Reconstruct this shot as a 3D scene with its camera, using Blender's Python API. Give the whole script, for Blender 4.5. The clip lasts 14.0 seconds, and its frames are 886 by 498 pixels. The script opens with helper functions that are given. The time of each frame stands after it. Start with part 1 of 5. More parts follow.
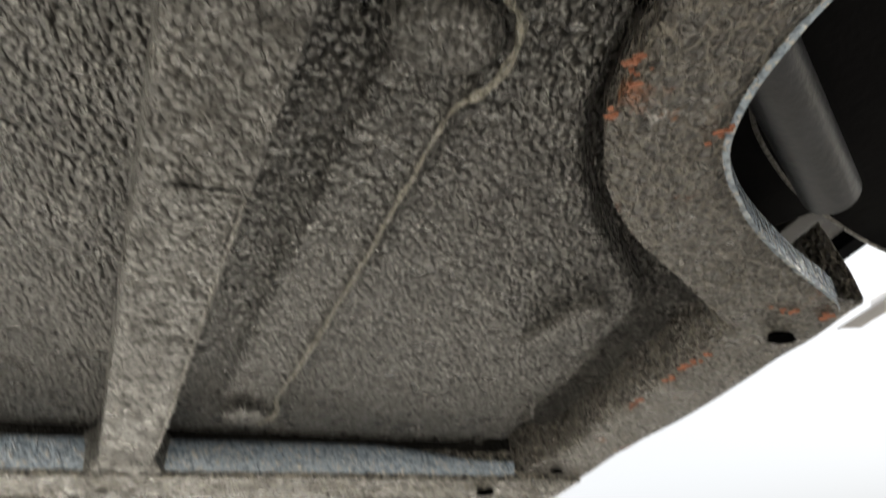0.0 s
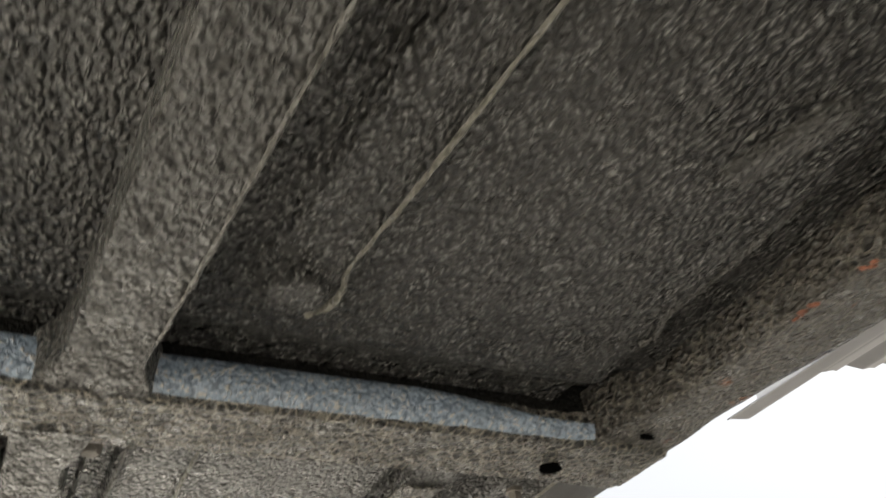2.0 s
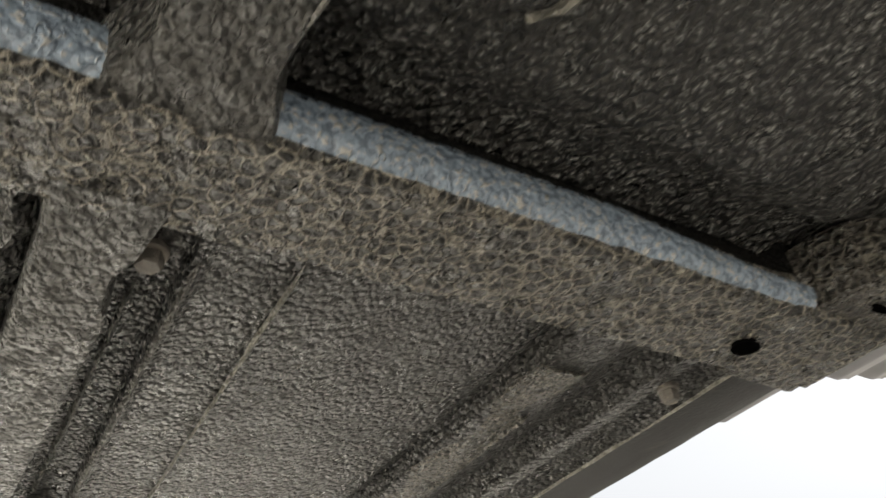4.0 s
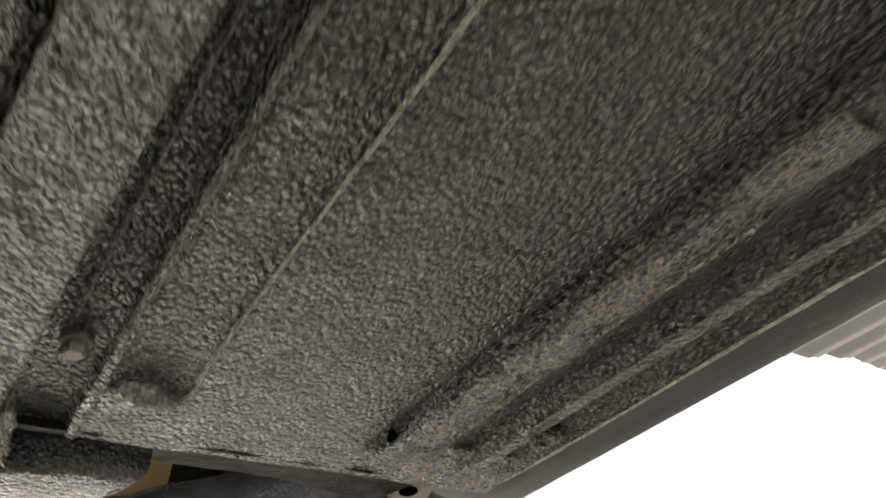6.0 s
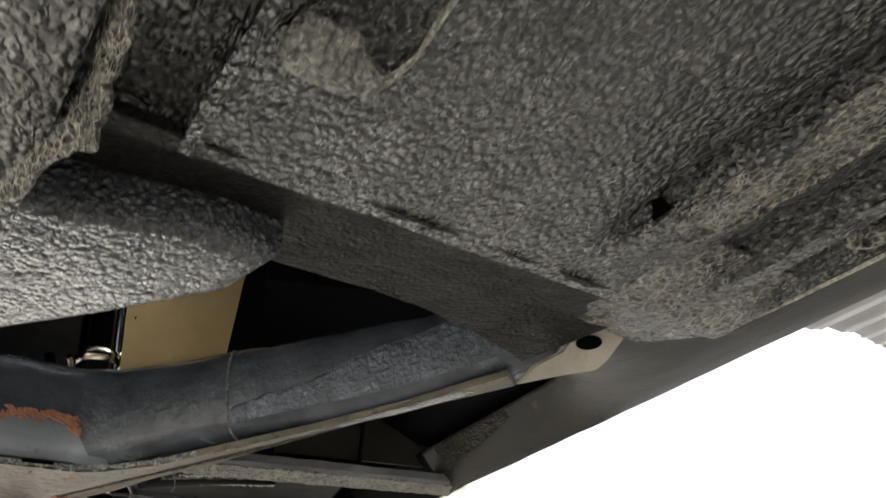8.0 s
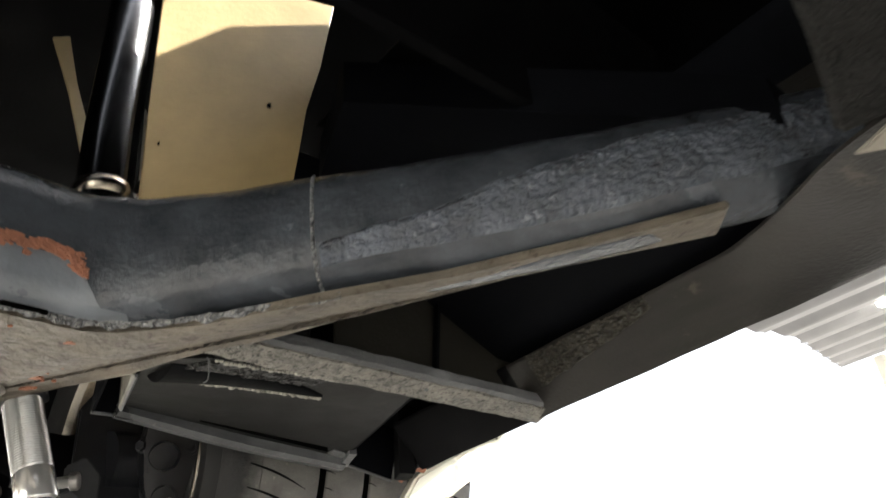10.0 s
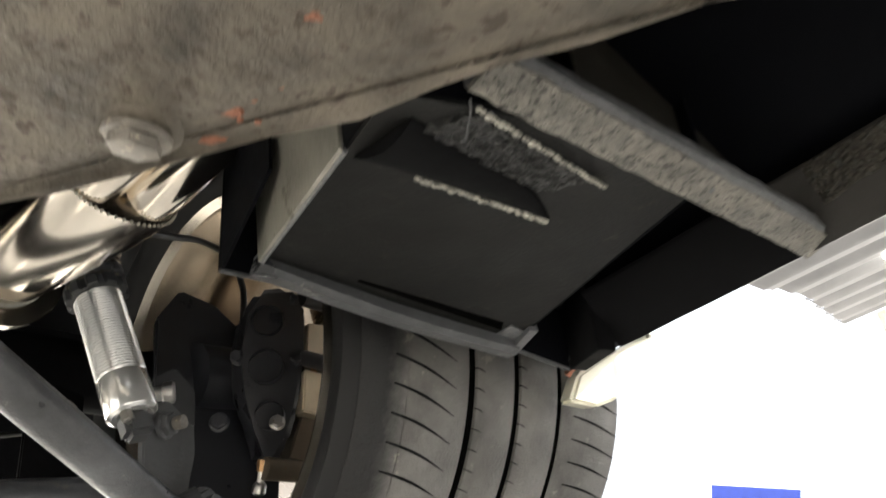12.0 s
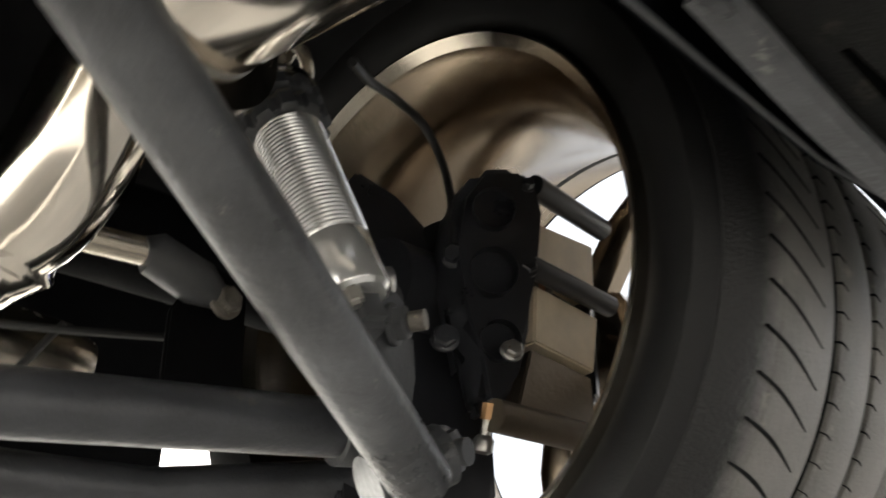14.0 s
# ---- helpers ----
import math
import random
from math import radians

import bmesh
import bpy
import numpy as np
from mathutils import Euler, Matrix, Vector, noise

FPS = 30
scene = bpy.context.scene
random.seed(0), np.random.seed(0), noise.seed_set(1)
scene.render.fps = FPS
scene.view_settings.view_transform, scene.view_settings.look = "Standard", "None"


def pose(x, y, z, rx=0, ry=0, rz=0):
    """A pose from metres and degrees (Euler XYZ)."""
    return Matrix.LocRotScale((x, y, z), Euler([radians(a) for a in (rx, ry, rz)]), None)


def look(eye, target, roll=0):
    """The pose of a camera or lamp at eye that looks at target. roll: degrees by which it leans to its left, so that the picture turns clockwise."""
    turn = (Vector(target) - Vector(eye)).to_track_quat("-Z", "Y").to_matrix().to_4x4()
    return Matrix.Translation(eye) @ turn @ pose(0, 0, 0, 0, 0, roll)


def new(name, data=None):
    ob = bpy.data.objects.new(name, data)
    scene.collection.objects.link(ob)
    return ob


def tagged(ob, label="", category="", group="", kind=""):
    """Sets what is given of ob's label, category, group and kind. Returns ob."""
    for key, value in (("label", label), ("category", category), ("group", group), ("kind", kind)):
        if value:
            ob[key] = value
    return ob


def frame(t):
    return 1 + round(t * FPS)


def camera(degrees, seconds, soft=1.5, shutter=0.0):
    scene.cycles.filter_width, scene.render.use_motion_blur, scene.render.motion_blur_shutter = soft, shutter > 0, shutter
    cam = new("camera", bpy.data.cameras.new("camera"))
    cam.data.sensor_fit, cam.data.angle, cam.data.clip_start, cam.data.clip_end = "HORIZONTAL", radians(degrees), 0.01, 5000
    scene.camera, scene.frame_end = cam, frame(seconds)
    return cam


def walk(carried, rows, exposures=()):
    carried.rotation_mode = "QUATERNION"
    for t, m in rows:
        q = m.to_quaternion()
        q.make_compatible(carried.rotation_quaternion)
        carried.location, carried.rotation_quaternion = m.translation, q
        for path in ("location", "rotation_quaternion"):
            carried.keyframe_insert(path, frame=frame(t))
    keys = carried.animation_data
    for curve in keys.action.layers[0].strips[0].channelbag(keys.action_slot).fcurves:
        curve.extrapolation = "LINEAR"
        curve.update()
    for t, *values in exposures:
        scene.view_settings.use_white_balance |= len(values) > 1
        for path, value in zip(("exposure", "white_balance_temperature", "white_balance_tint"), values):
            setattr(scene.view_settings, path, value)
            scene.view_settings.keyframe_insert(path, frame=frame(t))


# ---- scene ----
cam = camera(60.5, 14.0, soft=1.5, shutter=0.5)
PATH = [
    (0, (0.133, -0.774, 1.338), (0.735, 0.786, 2.434), -4.8),
    (0.5, (0.116, -0.762, 1.328), (0.71, 0.627, 2.639), -10.7),
    (1, (0.09, -0.671, 1.343), (0.926, 0.607, 2.635), -11.5),
    (1.5, (0.075, -0.591, 1.33), (0.911, 0.688, 2.62), -10.5),
    (2, (0.074, -0.505, 1.315), (0.897, 0.811, 2.575), -8.3),
    (2.5, (0.064, -0.44, 1.318), (0.91, 0.875, 2.565), -7.1),
    (2.7, (0.067, -0.416, 1.323), (0.915, 0.902, 2.566), -6.3),
    (4.8, (0.041, -0.187, 1.33), (0.951, 1.09, 2.571), -7.4),
    (5, (0.033, -0.167, 1.327), (0.953, 1.116, 2.555), -7.4),
    (5.5, (0.023, -0.114, 1.328), (0.97, 1.164, 2.541), -7.2),
    (6, (0.051, -0.028, 1.334), (1.019, 1.252, 2.528), -6.7),
    (6.5, (0.062, 0.034, 1.342), (1.031, 1.329, 2.518), -5.7),
    (7, (0.064, 0.125, 1.343), (1.038, 1.437, 2.496), -4.7),
    (7.5, (0.06, 0.223, 1.35), (1.045, 1.541, 2.487), -4.4),
    (8, (0.063, 0.277, 1.349), (1.072, 1.597, 2.463), -4.1),
    (8.2, (0.061, 0.295, 1.351), (1.086, 1.611, 2.453), -3.9),
    (10.3, (0.102, 0.67, 1.363), (1.243, 1.886, 2.468), -4.9),
    (10.5, (0.108, 0.705, 1.369), (1.252, 1.917, 2.476), -5.3),
    (11, (0.087, 0.795, 1.363), (1.251, 1.982, 2.474), -6.5),
    (11.5, (0.053, 0.862, 1.358), (1.244, 2.033, 2.459), -7.9),
    (12, (0.093, 0.954, 1.357), (1.263, 2.182, 2.416), -7.5),
    (12.5, (0.112, 1.048, 1.383), (1.253, 2.301, 2.445), -6.7),
    (13, (0.111, 1.165, 1.402), (1.216, 2.428, 2.49), -5.5),
    (13.5, (0.123, 1.267, 1.408), (1.214, 2.533, 2.507), -6.3),
    (14, (0.111, 1.364, 1.421), (1.224, 2.619, 2.51), -2.6),
]
EXPOSURES = [(0, 1.62), (0.5, 1.48), (1.5, 1.58), (2.5, 1.40), (5, 1.42), (6, 1.65), (8, 1.95), (10.5, 2.40), (11.5, 2.45), (12.5, 2.36), (13, 2.2), (13.5, 1.98), (14, 1.88)]
walk(cam, [(t, look(eye, target, roll)) for t, eye, target, roll in PATH], [(t, stops, 6620 if t < 8 else 6320, 9) for t, stops in EXPOSURES])

# ---------------------------------------------------------------- light
world = bpy.data.worlds.new("sky")
scene.world = world
world.use_nodes = True
wn = world.node_tree
sky = wn.nodes.new("ShaderNodeTexSky")
sky.sky_type = "NISHITA"
sky.sun_disc = False
sky.sun_elevation, sky.sun_rotation = radians(51), radians(147)
sky.dust_density, sky.air_density, sky.ozone_density = 10.0, 1.0, 1.0
haze = wn.nodes.new("ShaderNodeHueSaturation")
haze.inputs["Saturation"].default_value = 0.18
wn.links.new(sky.outputs["Color"], haze.inputs["Color"])
wn.links.new(haze.outputs["Color"], wn.nodes["Background"].inputs["Color"])
wn.nodes["Background"].inputs["Strength"].default_value = 0.15

sun = new("sun", bpy.data.lights.new("sun", "SUN"))
sun.data.energy, sun.data.angle, sun.data.color = 4.6, radians(0.6), (1.0, 0.95, 0.86)
sun.matrix_world = look((5.5, -8.5, 12.5), (0, 0, 0))

# ---------------------------------------------------------------- materials


def shader(name):
    m = bpy.data.materials.new(name)
    m.use_nodes = True
    return m, m.node_tree.nodes, m.node_tree.links, m.node_tree.nodes["Principled BSDF"]


def ramp(nodes, links, source, stops):
    r = nodes.new("ShaderNodeValToRGB")
    while len(r.color_ramp.elements) < len(stops):
        r.color_ramp.elements.new(0.5)
    for e, (p, c) in zip(r.color_ramp.elements, stops):
        e.position, e.color = p, (*c, 1) if len(c) == 3 else (c[0], c[0], c[0], 1)
    links.new(source, r.inputs["Fac"])
    return r


def noise_node(nodes, links, coord, scale, detail=4.0, rough=0.55, stretch=None):
    n = nodes.new("ShaderNodeTexNoise")
    n.inputs["Scale"].default_value, n.inputs["Detail"].default_value, n.inputs["Roughness"].default_value = scale, detail, rough
    if stretch:
        mp = nodes.new("ShaderNodeMapping")
        mp.inputs["Scale"].default_value = stretch
        links.new(coord, mp.inputs["Vector"])
        coord = mp.outputs["Vector"]
    links.new(coord, n.inputs["Vector"])
    return n


def mix_node(nodes, links, fac, a, b):
    m = nodes.new("ShaderNodeMix")
    m.data_type = "RGBA"
    links.new(fac, m.inputs["Factor"])
    for sock, v in ((m.inputs["A"], a), (m.inputs["B"], b)):
        if isinstance(v, tuple):
            sock.default_value = (*v, 1)
        else:
            links.new(v, sock)
    return m.outputs["Result"]


def math_node(nodes, links, op, a, b=0.0, c=0.0):
    n = nodes.new("ShaderNodeMath")
    n.operation = op
    for sock, v in zip(n.inputs, (a, b, c)):
        if isinstance(v, (int, float)):
            sock.default_value = v
        else:
            links.new(v, sock)
    return n.outputs[0]


def underseal(name, dark, pale, grain=170.0, height=0.0035, rough=(0.20, 0.42), rust=0.0, dust=(0.135, 0.128, 0.112), dust_amount=0.14, cracks=0.0, tip=3.4, spec=0.5, whole=0.0, mesh=120.0):
    """Bitumen underseal: pebbled skin with shade and glints painted by height, road dust, pale ragged cracks and some
    rust.
    """
    m, nodes, links, bsdf = shader(name)
    co = nodes.new("ShaderNodeTexCoord").outputs["Object"]
    warp = noise_node(nodes, links, co, 60, 3, 0.6)
    add = nodes.new("ShaderNodeVectorMath")
    add.operation = "MULTIPLY_ADD"
    add.inputs[1].default_value = (0.007, 0.007, 0.007)
    links.new(warp.outputs["Color"], add.inputs[0])
    links.new(co, add.inputs[2])
    mp = nodes.new("ShaderNodeMapping")
    mp.inputs["Rotation"].default_value = (0, 0, 0.6)
    mp.inputs["Scale"].default_value = (1.25, 0.95, 1.25)
    links.new(add.outputs[0], mp.inputs["Vector"])
    cells = nodes.new("ShaderNodeTexVoronoi")
    cells.feature = "SMOOTH_F1"
    cells.inputs["Scale"].default_value, cells.inputs["Smoothness"].default_value = grain, 0.22
    links.new(mp.outputs["Vector"], cells.inputs["Vector"])
    fine = noise_node(nodes, links, co, grain * 1.9, 3, 0.6)
    wide = noise_node(nodes, links, co, 7.0, 5, 0.6)
    mid = noise_node(nodes, links, co, 38.0, 4, 0.6)
    big = noise_node(nodes, links, co, 85.0, 3, 0.6)
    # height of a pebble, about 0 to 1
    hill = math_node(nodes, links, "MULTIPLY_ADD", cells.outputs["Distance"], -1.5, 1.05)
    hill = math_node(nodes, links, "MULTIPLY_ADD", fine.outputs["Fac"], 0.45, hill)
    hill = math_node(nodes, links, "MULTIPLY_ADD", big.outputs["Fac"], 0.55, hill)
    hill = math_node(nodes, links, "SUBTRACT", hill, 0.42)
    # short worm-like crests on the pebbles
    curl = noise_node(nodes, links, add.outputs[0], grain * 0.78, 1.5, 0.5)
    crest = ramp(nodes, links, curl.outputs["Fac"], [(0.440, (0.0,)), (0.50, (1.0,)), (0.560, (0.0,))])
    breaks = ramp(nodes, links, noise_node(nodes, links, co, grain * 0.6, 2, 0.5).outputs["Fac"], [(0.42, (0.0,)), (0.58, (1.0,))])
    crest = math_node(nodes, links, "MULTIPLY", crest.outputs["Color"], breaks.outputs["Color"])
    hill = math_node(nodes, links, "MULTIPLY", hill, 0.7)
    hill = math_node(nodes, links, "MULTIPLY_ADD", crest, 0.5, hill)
    # the pebbling comes and goes over the sheet
    patch = ramp(nodes, links, mid.outputs["Fac"], [(0.30, (0.5,)), (0.58, (1.0,))])
    amount = math_node(nodes, links, "MULTIPLY", hill, patch.outputs["Color"])
    bump = nodes.new("ShaderNodeBump")
    bump.inputs["Strength"].default_value, bump.inputs["Distance"].default_value = 1.0, height * 2.0
    links.new(amount, bump.inputs["Height"])
    bump2 = nodes.new("ShaderNodeBump")
    bump2.inputs["Strength"].default_value, bump2.inputs["Distance"].default_value = 0.6, 0.006
    links.new(mid.outputs["Fac"], bump2.inputs["Height"])
    links.new(bump.outputs["Normal"], bump2.inputs["Normal"])
    last = bump2
    # colour follows height: shade painted in the pits, glints on the crests
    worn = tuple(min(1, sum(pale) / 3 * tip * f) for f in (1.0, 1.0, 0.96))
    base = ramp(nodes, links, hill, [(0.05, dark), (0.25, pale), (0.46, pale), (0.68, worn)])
    dusty = ramp(nodes, links, wide.outputs["Fac"], [(0.42, (0.0,)), (0.72, (dust_amount,))])
    col = mix_node(nodes, links, dusty.outputs["Color"], base.outputs["Color"], dust)
    if cracks:
        net = nodes.new("ShaderNodeTexVoronoi")
        net.feature = "DISTANCE_TO_EDGE"
        net.inputs["Scale"].default_value = mesh
        warp2 = noise_node(nodes, links, co, 110, 4, 0.7)
        add2 = nodes.new("ShaderNodeVectorMath")
        add2.operation = "MULTIPLY_ADD"
        add2.inputs[1].default_value = (0.007, 0.007, 0.007)
        links.new(warp2.outputs["Color"], add2.inputs[0])
        links.new(co, add2.inputs[2])
        links.new(add2.outputs[0], net.inputs["Vector"])
        line = ramp(nodes, links, net.outputs["Distance"], [(0.04, (cracks,)), (0.15, (0.0,))])
        line = math_node(nodes, links, "MULTIPLY", line.outputs["Color"], ramp(nodes, links, mid.outputs["Fac"], [(0.36, (whole,)), (0.47, (1.0,))]).outputs["Color"])
        col = mix_node(nodes, links, line, col, (0.40, 0.37, 0.305))
        last = nodes.new("ShaderNodeBump")
        last.inputs["Strength"].default_value, last.inputs["Distance"].default_value = 1.0, 0.005
        links.new(line, last.inputs["Height"])
        links.new(bump2.outputs["Normal"], last.inputs["Normal"])
    if rust:
        rn = noise_node(nodes, links, co, 16.0, 6, 0.65)
        spot = ramp(nodes, links, rn.outputs["Fac"], [(0.66 - 0.12 * rust, (0.0,)), (0.72 - 0.10 * rust, (1.0,))])
        tone = ramp(nodes, links, fine.outputs["Fac"], [(0.3, (0.10, 0.045, 0.02)), (0.7, (0.36, 0.14, 0.06))])
        col = mix_node(nodes, links, spot.outputs["Color"], col, tone.outputs["Color"])
    links.new(last.outputs["Normal"], bsdf.inputs["Normal"])
    links.new(col, bsdf.inputs["Base Color"])
    bsdf.inputs["Specular IOR Level"].default_value = spec
    gloss = ramp(nodes, links, mid.outputs["Fac"], [(0.3, (rough[0],)), (0.7, (rough[1],))])
    links.new(gloss.outputs["Color"], bsdf.inputs["Roughness"])
    return m


def painted(name, base, rough=0.5, metal=0.0, spread=0.35, scale=9.0, relief=0.0, grain=120.0, wear=None, wear_at=0.66, stretch=None, streak=None, spec=0.5):
    """Paint, metal or rubber with uneven tone, fine relief and worn spots."""
    m, nodes, links, bsdf = shader(name)
    co = nodes.new("ShaderNodeTexCoord").outputs["Object"]
    wide = noise_node(nodes, links, co, scale, 6, 0.6, stretch)
    fine = noise_node(nodes, links, co, grain, 4, 0.6, streak)
    lo, hi = tuple(c * (1 - spread) for c in base), tuple(min(1, c * (1 + spread)) for c in base)
    col = ramp(nodes, links, wide.outputs["Fac"], [(0.3, lo), (0.7, hi)]).outputs["Color"]
    if wear:
        spot = ramp(nodes, links, noise_node(nodes, links, co, scale * 3.1, 7, 0.68).outputs["Fac"], [(wear_at, (0.0,)), (wear_at + 0.05, (1.0,))])
        col = mix_node(nodes, links, spot.outputs["Color"], col, wear)
    links.new(col, bsdf.inputs["Base Color"])
    bsdf.inputs["Metallic"].default_value = metal
    bsdf.inputs["Specular IOR Level"].default_value = spec
    g = ramp(nodes, links, wide.outputs["Fac"], [(0.3, (max(0.02, rough * 0.75),)), (0.75, (min(1, rough * 1.3),))])
    links.new(g.outputs["Color"], bsdf.inputs["Roughness"])
    if relief:
        b = nodes.new("ShaderNodeBump")
        b.inputs["Strength"].default_value, b.inputs["Distance"].default_value = 1.0, relief
        links.new(fine.outputs["Fac"], b.inputs["Height"])
        links.new(b.outputs["Normal"], bsdf.inputs["Normal"])
    return m


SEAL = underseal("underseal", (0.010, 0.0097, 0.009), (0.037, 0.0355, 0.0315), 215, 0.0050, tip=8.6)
SEAL_REAR = underseal("rear_underseal", (0.009, 0.0088, 0.008), (0.028, 0.027, 0.024), 215, 0.0038, tip=6.2)
SEAL_COARSE = underseal("coarse_underseal", (0.028, 0.027, 0.0242), (0.064, 0.062, 0.056), 205, 0.0030, tip=2.6)
SEAL_CROSS = underseal("crazed_underseal", (0.016, 0.0152, 0.0135), (0.052, 0.050, 0.044), 135, 0.0080, tip=4.2, cracks=0.9, whole=0.1, mesh=130.0)
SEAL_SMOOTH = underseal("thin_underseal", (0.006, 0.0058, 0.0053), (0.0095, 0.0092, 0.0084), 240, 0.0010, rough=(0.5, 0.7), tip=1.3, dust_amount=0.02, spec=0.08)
SEAL_RUSTY = underseal("rusty_underseal", (0.024, 0.022, 0.0185), (0.064, 0.058, 0.049), 190, 0.0044, rust=0.45, cracks=0.3)
SEAL_BROWN = underseal("brown_underseal", (0.034, 0.027, 0.020), (0.058, 0.048, 0.035), 260, 0.0012, rust=0.5)
SEAL_GREY = underseal("pebbled_grey_underseal", (0.024, 0.026, 0.030), (0.043, 0.046, 0.052), 230, 0.0012, rough=(0.18, 0.34), tip=1.8, dust_amount=0.05)
CRACKED = underseal("cracked_underseal", (0.014, 0.0135, 0.012), (0.050, 0.048, 0.041), 150, 0.0060, tip=4.0, cracks=0.75, whole=0.35, mesh=210.0)
SEAL_CORNER = underseal("crazed_corner_underseal", (0.009, 0.0088, 0.008), (0.034, 0.0325, 0.028), 190, 0.0050, tip=5.0, cracks=0.6, whole=0.25)
SEAL_ROCKER = underseal("pebbled_rocker_sealer", (0.013, 0.0115, 0.009), (0.034, 0.0295, 0.022), 190, 0.0035, tip=2.2, rough=(0.4, 0.6), dust_amount=0.05, spec=0.25)
BEAD = underseal("seam_sealer", (0.14, 0.135, 0.115), (0.27, 0.26, 0.22), 300, 0.0012, tip=1.3)
# pale blue base colour stands in for the sky's reflection on the sealer
SHEEN_SEAL = underseal("painted_sheen_sealer", (0.13, 0.165, 0.21), (0.24, 0.30, 0.37), 190, 0.0008, spec=0.9, rough=(0.08, 0.18), dust_amount=0.15, tip=1.3)
SEAM = underseal("seam_sealant_grey", (0.075, 0.072, 0.064), (0.17, 0.165, 0.148), 240, 0.0020, tip=1.6)
PITTED = painted("pitted_bar_scale", (0.175, 0.166, 0.144), 0.5, 0, 0.5, 60, 0.0095, 140, wear=(0.05, 0.046, 0.04), wear_at=0.545)
# near-black for holes and grooves, and for the doubler's painted shadow line
HOLE = painted("hole_and_shadow_black", (0.002, 0.002, 0.002), 1.0, spec=0.0)
ROCKER = painted("satin_rocker_paint", (0.017, 0.0155, 0.014), 0.42, 0, 0.5, 6, 0.0008, 300, wear=(0.050, 0.043, 0.034), wear_at=0.64, stretch=(3, 0.5, 3), spec=0.22)
TUBE_PAINT = painted("chassis_black", (0.046, 0.052, 0.062), 0.24, 0, 0.5, 10, 0.0016, 95, stretch=(1, 2, 2), wear=(0.085, 0.09, 0.10), wear_at=0.66)
# raised blue-grey tones paint the highlights of the rail's pebbled coat
TUBE_PEBBLE = painted("pebbled_chassis_coat", (0.080, 0.092, 0.116), 0.2, 0, 0.45, 30, 0.0075, 175, wear=(0.16, 0.18, 0.215), wear_at=0.60, spec=0.9)
GREY_COAT = painted("blue_grey_chassis_paint", (0.135, 0.150, 0.172), 0.3, 0, 0.25, 14, 0.0005, 200)
SEAL_BLACK = underseal("black_pebbled_sealer", (0.004, 0.004, 0.004), (0.0105, 0.0102, 0.0095), 150, 0.0024, rough=(0.30, 0.5), dust_amount=0.0, tip=2.6, spec=0.3)
PLATE = painted("dusty_steel_plate", (0.112, 0.096, 0.075), 0.52, 0.1, 0.55, 22, 0.0026, 110, wear=(0.060, 0.046, 0.034), wear_at=0.56)
TAN_PLATE = painted("pale_primer", (0.26, 0.238, 0.20), 0.6, 0, 0.2, 14, 0.0006, 200)
BRACE = painted("brace_paint", (0.10, 0.103, 0.108), 0.45, 0, 0.35, 12, 0.0030, 95, wear=(0.22, 0.13, 0.10), wear_at=0.70)
BOX_DARK = painted("smooth_black_panel", (0.0062, 0.0061, 0.0057), 0.5, 0, 0.6, 9, 0.0006, 300, wear=(0.024, 0.0215, 0.0175), wear_at=0.60, spec=0.12)
BOX_SIDE = painted("bare_grey_sheet", (0.185, 0.176, 0.152), 0.46, 0.25, 0.6, 9, 0.0006, 160, stretch=(5, 1, 1), wear=(0.075, 0.066, 0.052), wear_at=0.58)
# near-black for dark parts and for added sheets that stand for deep shade
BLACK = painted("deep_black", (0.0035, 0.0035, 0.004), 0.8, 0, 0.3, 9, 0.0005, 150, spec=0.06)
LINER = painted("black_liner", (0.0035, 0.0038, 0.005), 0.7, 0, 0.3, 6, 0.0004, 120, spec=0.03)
WELD = painted("weld_bead", (0.34, 0.33, 0.29), 0.38, 0.7, 0.4, 60, 0.0012, 500)
STEEL = painted("polished_stainless", (0.86, 0.79, 0.69), 0.13, 1.0, 0.05, 5, 0.00008, 40, wear=(0.58, 0.52, 0.44), wear_at=0.76)
STEEL_DULL = painted("dull_stainless", (0.48, 0.43, 0.36), 0.24, 1.0, 0.18, 12, 0.0003, 200)
ALU = painted("machined_aluminium", (0.90, 0.90, 0.90), 0.2, 0.72, 0.04, 2.0, 0.00003, 700)
RIM = painted("brushed_wheel_barrel", (0.25, 0.205, 0.155), 0.24, 1.0, 0.18, 6, 0.0002, 180, wear=(0.30, 0.26, 0.21), wear_at=0.72)
LIP = painted("machined_lip", (0.40, 0.365, 0.315), 0.2, 1.0, 0.12, 20, 0.0001, 300)
ARM = painted("arm_powdercoat", (0.066, 0.068, 0.073), 0.33, 0.0, 0.55, 13, 0.0010, 170, wear=(0.15, 0.148, 0.142), wear_at=0.62)
LINK = painted("dark_link_paint", (0.034, 0.036, 0.041), 0.36, 0.0, 0.5, 11, 0.0008, 170, wear=(0.058, 0.057, 0.055), wear_at=0.64)
PANEL = painted("dim_brown_panel", (0.021, 0.0195, 0.016), 0.6, 0.0, 0.5, 7, 0.0006, 200, spec=0.2)
BRACKET = painted("bracket_grey", (0.060, 0.062, 0.066), 0.48, 0.0, 0.3, 14, 0.0005, 220)
CALIPER = painted("caliper_black", (0.020, 0.021, 0.025), 0.34, 0, 0.3, 14, 0.0003, 350)
PAD = painted("brake_pad_backing", (0.74, 0.63, 0.47), 0.5, 0.0, 0.15, 18, 0.0003, 200)
ROTOR = painted("rotor_iron", (0.16, 0.135, 0.105), 0.45, 0.8, 0.3, 12, 0.0004, 200, wear=(0.26, 0.10, 0.04), wear_at=0.64)
